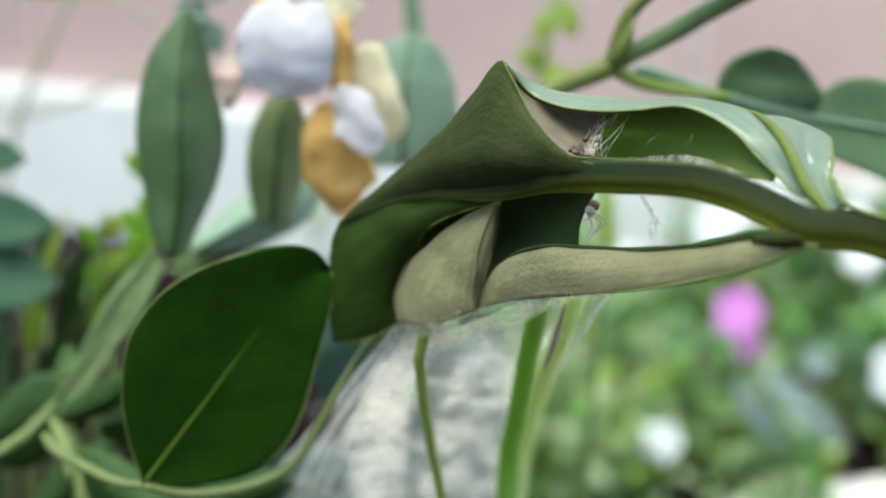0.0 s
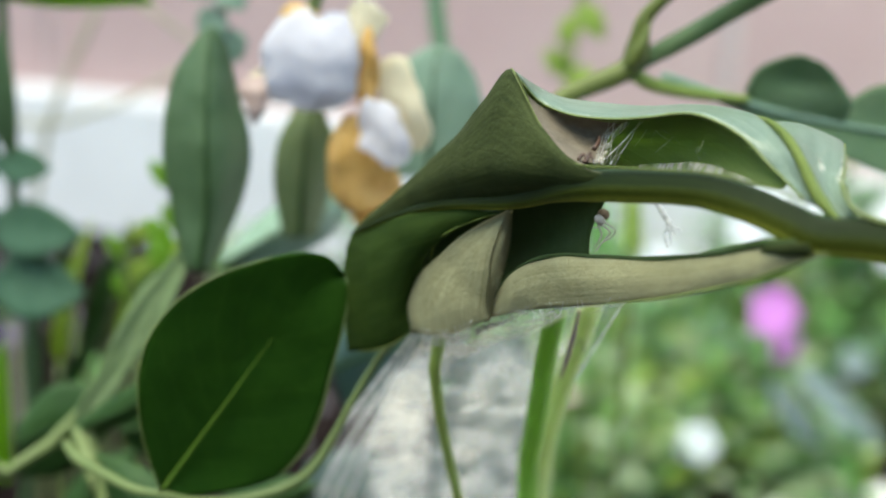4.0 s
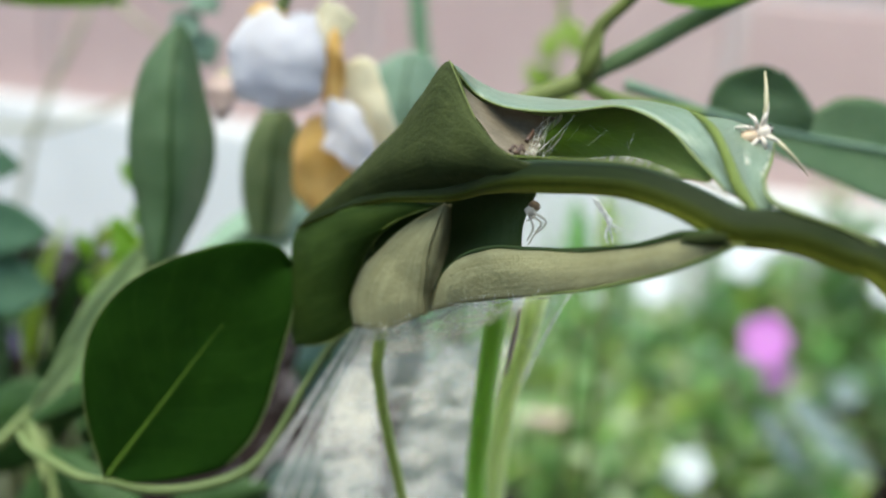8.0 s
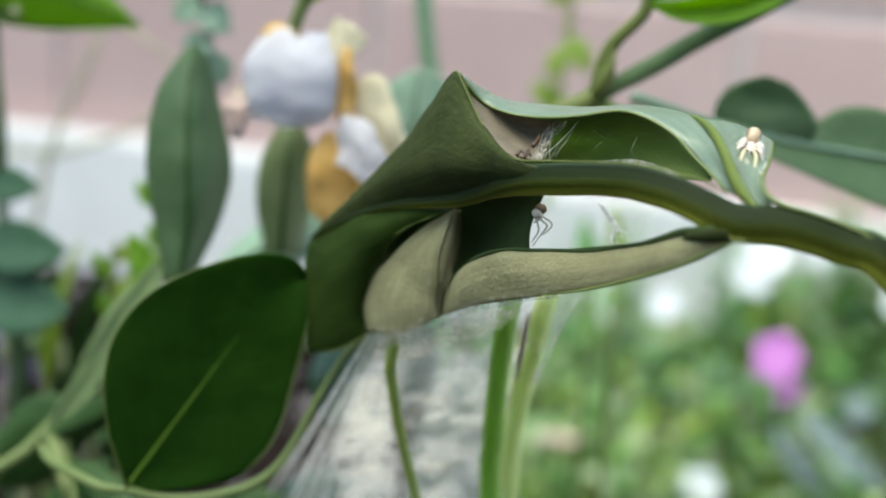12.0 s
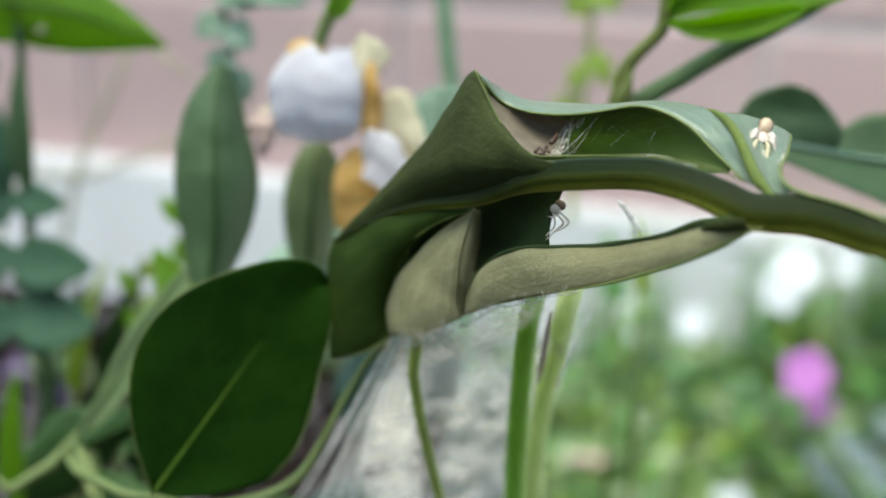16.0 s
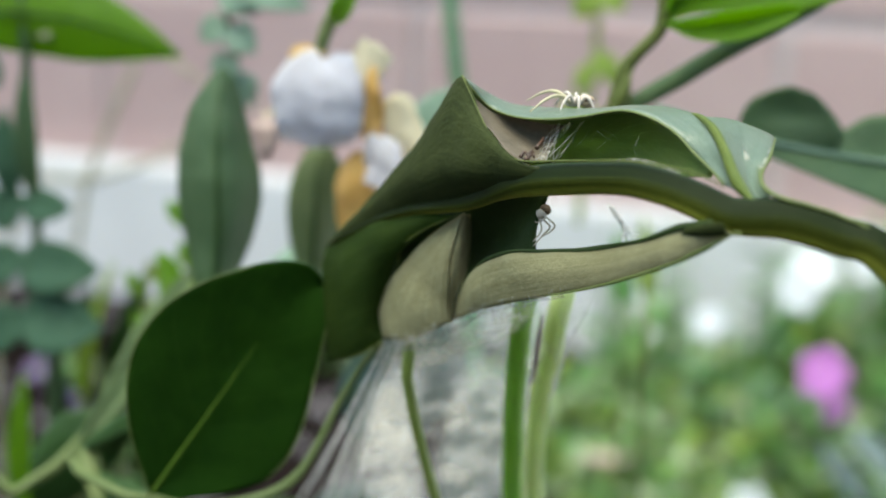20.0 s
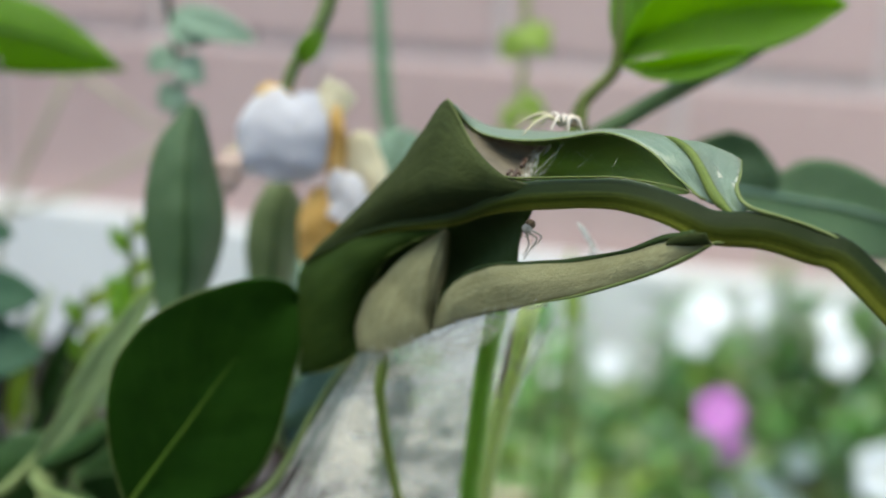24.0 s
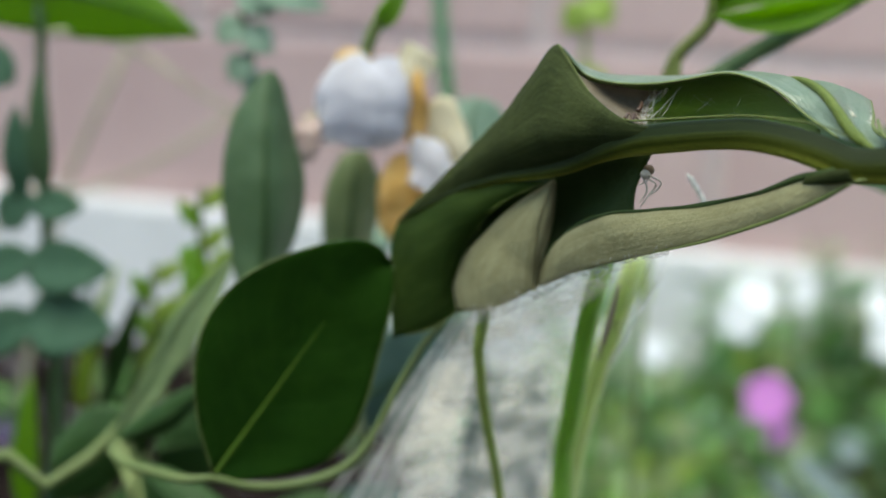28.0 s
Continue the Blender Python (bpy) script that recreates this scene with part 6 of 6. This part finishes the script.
# ---- the pale spider that walks over the leaf ----
def build_pale_spider():
    t = thing("pale_spider", "small pale cream spider with long front legs", "spider")
    part_of(t, ball("head", (0.58, 0, 0), (0.62, 0.48, 0.4), M_SPIDER, rings=10, segs=12), "whitish head and thorax")
    ab = part_of(t, ball("abdomen", (-0.55, 0, 0.15), (0.66, 0.52, 0.5), M_ABDOMEN, (0, 8, 0), rings=10, segs=12), "pale tan abdomen")
    for sy in (-1, 1):
        part_of(ab, ball("stripe", (-0.6, 0.36 * sy, 0.3), (0.42, 0.16, 0.2), M_BROWN, (20 * sy, 8, 0), rings=6, segs=8), "brown flank stripe")
    for sy in (-1, 1):
        part_of(t, ball("eye", (1.05, 0.17 * sy, 0.2), (0.13, 0.12, 0.12), M_EYE, rings=6, segs=8))
    legs = []
    for sy in (-1, 1):
        for k, (ang, ln, mat) in enumerate(((24, 3.9, M_SPIDERL), (50, 1.9, M_SPIDER), (95, 1.3, M_SPIDER), (150, 1.5, M_SPIDER))):
            hip = np.array((0.75 - 0.24 * k, 0.32 * sy, -0.05))
            d = np.array((math.cos(radians(ang)), math.sin(radians(ang)) * sy, 0))
            pts = [(0, 0, 0), tuple(d * ln * 0.3 + np.array((0, 0, 0.6))), tuple(d * ln * 0.62 + np.array((0, 0, 0.35))), tuple(d * ln + np.array((0, 0, -0.6)))]
            lg = tube("leg", pts, [0.17, 0.15, 0.11, 0.05], mat, 16, 6)
            lg.location = Vector(hip) * MM
            legs.append(under(lg, t))
    return t, legs


SWAYING = [(bloom, 26), (UP1, 8), (UP2, 8), (UP3, 8), (UP4, 8), (comp, 8)]
pale_spider, pale_legs = build_pale_spider()
pale_spider.scale = (1.25, 1.25, 1.25)
pale_spider.location = Vector((58.9, 179.7, 454.2)) * MM


# ---- bricks of the wall ----
def lay_bricks():
    r = random.Random(8)
    bm = bmesh.new()
    bmesh.ops.create_cube(bm, size=1)
    for v in bm.verts:
        v.co = Vector((v.co.x * 368, v.co.y * 60, v.co.z * 190)) * MM
    bmesh.ops.bevel(bm, geom=bm.edges[:], offset=3 * MM, segments=1, affect="EDGES")
    me = bpy.data.meshes.new("brick")
    bm.to_mesh(me)
    bm.free()
    me.materials.append(M_WALL)
    for c in range(4):
        for k in range(-8, 9):
            b = new("brick", me)
            s = -513 + 191 + 382 * k + (191 if c % 2 else 0)
            b.parent = wall
            b.location = Vector((s + r.uniform(-2, 2), 37 + r.uniform(-2, 2), 258 + 204 * c + r.uniform(-1.5, 1.5))) * MM
            b.rotation_euler = (r.uniform(-0.01, 0.01), r.uniform(-0.008, 0.008), r.uniform(-0.01, 0.01))


lay_bricks()


def motions():
    """The pale spider climbs out from behind, rests on the leaflet, walks along the rim and slips away behind it; the brown one stirs."""
    def at(p, heading, pitch=0.0, roll=0.0):
        x, y, z = p
        return pose(x * MM, y * MM, z * MM, roll, pitch, heading)
    def facing(p, ahead, up):
        f = Vector(ahead).normalized()
        u = (Vector(up) - f * f.dot(Vector(up))).normalized()
        return Matrix.Translation(Vector(p) * MM) @ Matrix((f, u.cross(f), u)).transposed().to_4x4()
    UPRIGHT, DORSAL, REST, RESTUP = (0.88, 0.12, 0.42), (-0.1, -0.92, 0.35), (-0.22, -0.76, -0.6), (0.1, -0.6, 0.78)
    rows = [
        (0, facing((58.7, 179.7, 455.7), UPRIGHT, (0, -0.4, 0.9))), (3.5, facing((58.0, 179.7, 455.1), UPRIGHT, (0, -0.4, 0.9))), (4.5, facing((66.3, 170.4, 459.9), UPRIGHT, (0, -0.6, 0.7))),
        (5.5, facing((63.2, 159.8, 463.6), UPRIGHT, DORSAL)), (6, facing((63.4, 159.8, 463.6), UPRIGHT, DORSAL)), (6.5, facing((63.5, 159.8, 463.5), UPRIGHT, DORSAL)), (7, facing((63.7, 159.8, 463.4), UPRIGHT, DORSAL)),
        (7.5, facing((63.5, 159.8, 463.6), UPRIGHT, DORSAL)), (8, facing((63.7, 159.8, 463.5), UPRIGHT, DORSAL)), (8.5, facing((63.3, 160.7, 463.8), (0.3, 0.1, 0.9), (0, -0.9, 0.3))), (9, facing((62.6, 161.9, 463.7), (-0.4, 0, 0.9), (0.1, -0.9, 0.3))),
        (9.5, facing((62.5, 161.9, 463.5), (-0.75, -0.1, 0.6), (0, -0.7, 0.6))), (10, facing((63.9, 161.3, 463.7), (-0.9, -0.25, 0.15), (0, -0.45, 0.9))), (10.3, facing((64.3, 160.7, 463.8), (-0.6, -0.65, -0.2), (0, -0.5, 0.85))),
        (10.6, facing((64.6, 160.1, 463.6), (-0.2, -0.7, -0.5), (0.1, -0.7, 0.7))), (11, facing((64.9, 159.7, 463), REST, RESTUP)), (11.5, facing((63.3, 158.5, 463.3), REST, RESTUP)), (12, facing((63.3, 158.5, 463.1), REST, RESTUP)), (13.5, facing((63.2, 158.5, 463.1), REST, RESTUP)),
        (15.5, facing((63, 158.5, 463.2), REST, RESTUP)), (16.5, facing((62.7, 158.5, 463.2), REST, RESTUP)), (17.2, facing((62.9, 158.5, 463.4), (-0.1, -0.5, -0.85), (0, -0.85, 0.5))), (17.5, facing((61.1, 160.9, 463.1), (-0.5, -0.4, -0.75), (-0.2, -0.8, 0.55))),
        (17.8, facing((60.7, 165.1, 463.5), (-0.9, -0.2, -0.1), (-0.1, -0.5, 0.9))),
        (18, at((57.6, 167.4, 464.6), 188, 25)), (18.2, at((55.6, 169.1, 464.6), 184, 12)), (18.4, at((54.2, 169.7, 465.0), 182, 5)), (18.6, at((52.0, 170.3, 464.9), 180, 0)), (18.8, at((50.4, 171.0, 464.5), 180, -4)),
        (19, at((50.3, 171.0, 464.5), 180, -5)), (19.3, at((49.0, 171.0, 463.9), 182, -5)), (19.6, at((48.6, 171.1, 463.6), 184, -4)), (19.9, at((48.4, 171.1, 463.6), 186, -4)), (20.2, at((47.7, 171.1, 463.3), 188, -4)),
        (20.5, at((48.0, 171.1, 463.7), 190, -4)), (22.5, at((47.8, 171.1, 463.7), 190, -4)), (23, at((48.4, 171.1, 463.6), 190, -4)), (23.5, at((48.5, 171.1, 463.9), 190, -4)), (24, at((49.2, 171.0, 464.0), 188, -4)),
        (24.3, at((49.3, 172.1, 464.3), 195, 0)), (24.5, at((49.0, 173.2, 463.4), 205, 0)), (24.7, at((50.6, 175.4, 462.7), 215, 5)), (24.9, at((50.9, 178.6, 460.9), 225, 10)), (25.3, at((51.1, 181.0, 457.3), 225, 10)), (28, at((52.7, 180.8, 459.0), 225, 10)),
    ]
    walk(pale_spider, rows)
    # front legs: raised while it rests, swung while it walks
    for lg, sy in ((pale_legs[0], -1), (pale_legs[4], 1)):
        h = lg.location.copy()
        def leg(lift, swing):
            return Matrix.Translation(h) @ pose(0, 0, 0, 0, -lift, swing * sy)
        walk(lg, [(0, leg(0, 40)), (5, leg(0, 44)), (8, leg(0, 42)), (8.6, leg(10, 30)), (9, leg(5, 8 if sy > 0 else 60)), (9.6, leg(0, 15)), (10.3, leg(0, 15)), (11.2, leg(-5, 40)), (12, leg(12, -20)), (16.8, leg(12, -20)), (17.5, leg(-10, 5)),
                  (18, leg(30 if sy < 0 else 8, -6)), (18.4, leg(50 if sy < 0 else 15, 8)), (18.7, leg(12, 12)), (19.3, leg(-4, -6)), (19.9, leg(0, 10)), (20.5, leg(-8, 0)), (24, leg(-8, 4)), (24.2, leg(18, -8)), (24.5, leg(6, 14)), (28, leg(0, 20))])
    # the other legs are drawn in towards the head while it rests
    for k, fold in ((1, -16), (2, -62), (3, -112)):
        for lg, sy in ((pale_legs[k], -1), (pale_legs[k + 4], 1)):
            base = Matrix.Translation(lg.location.copy())
            walk(lg, [(t, base @ pose(0, 0, 0, 0, 0, fold * f * sy)) for t, f in ((0, 0), (10.8, 0), (11.2, 0.5), (11.7, 1), (16.9, 1), (17.2, 0.5), (17.5, 0), (18, 0.08), (18.4, -0.08), (18.8, 0.08), (19.2, 0), (28, 0))])
    # the plants behind drift a little in the air
    drift = ((0, 29, 22), (2, 22, 14), (8, 8, 14), (12, 5, 12), (17, -4, 2), (20, -8, 2), (23, -16, -12), (25, -18, -16), (26, -18, -18), (28, -16, -20))
    leaf_drift = ((0, 10, -3), (11, 10, -3), (17, -1, -13), (20, -17, -18), (25, 7, 11), (26, 16, 5), (28, -15, 17))

    def sway(ob, table, t0, k=0.083):
        base = ob.location.copy()
        at0 = [np.interp(t0, [r[0] for r in table], [r[c] for r in table]) for c in (1, 2)]
        turn = ob.matrix_basis.to_3x3().to_4x4()
        walk(ob, [(t, Matrix.Translation(base + Vector((-(dx - at0[0]) * k, 0, (dy - at0[1]) * k)) * MM) @ turn) for t, dx, dy in table])

    for ob, t0 in SWAYING:
        sway(ob, drift, t0)
    fork_drift = ((0, 11, 25), (2, -4, 18), (3, 7, 27), (8, 18, 16), (12, 3, 7), (17, 4, -19), (20, -1, -14), (23, -7, -24), (25, -10, -18), (28, -10, -18))
    sway(fork, fork_drift, 3, 0.078)
    sway(bright, leaf_drift, 26, 0.1)
    sprig_drift = ((0, 7, -15), (3, 6, -10), (5.5, 9, -5), (6.5, 4, 0), (8, 0, 0), (10, -3, -5), (13, 0, -6), (15.5, 0, -8), (17, 0, -4), (20, -2, -2), (22.5, -5, -6), (25, -6, -4), (28, 6, -12))
    sway(green, sprig_drift, 8, 0.0576)
    b = brown.matrix_basis.copy()
    def stir(rx, ry):
        return b @ pose(0, 0, 0, rx, ry, 0)
    walk(brown, [(0, stir(0, 0)), (3, stir(2, 2)), (8, stir(0, -2)), (13.5, stir(2, 6)), (16, stir(3, 12)), (20, stir(2, 9)), (24, stir(0, 0)), (28, stir(0, 2))])


motions()
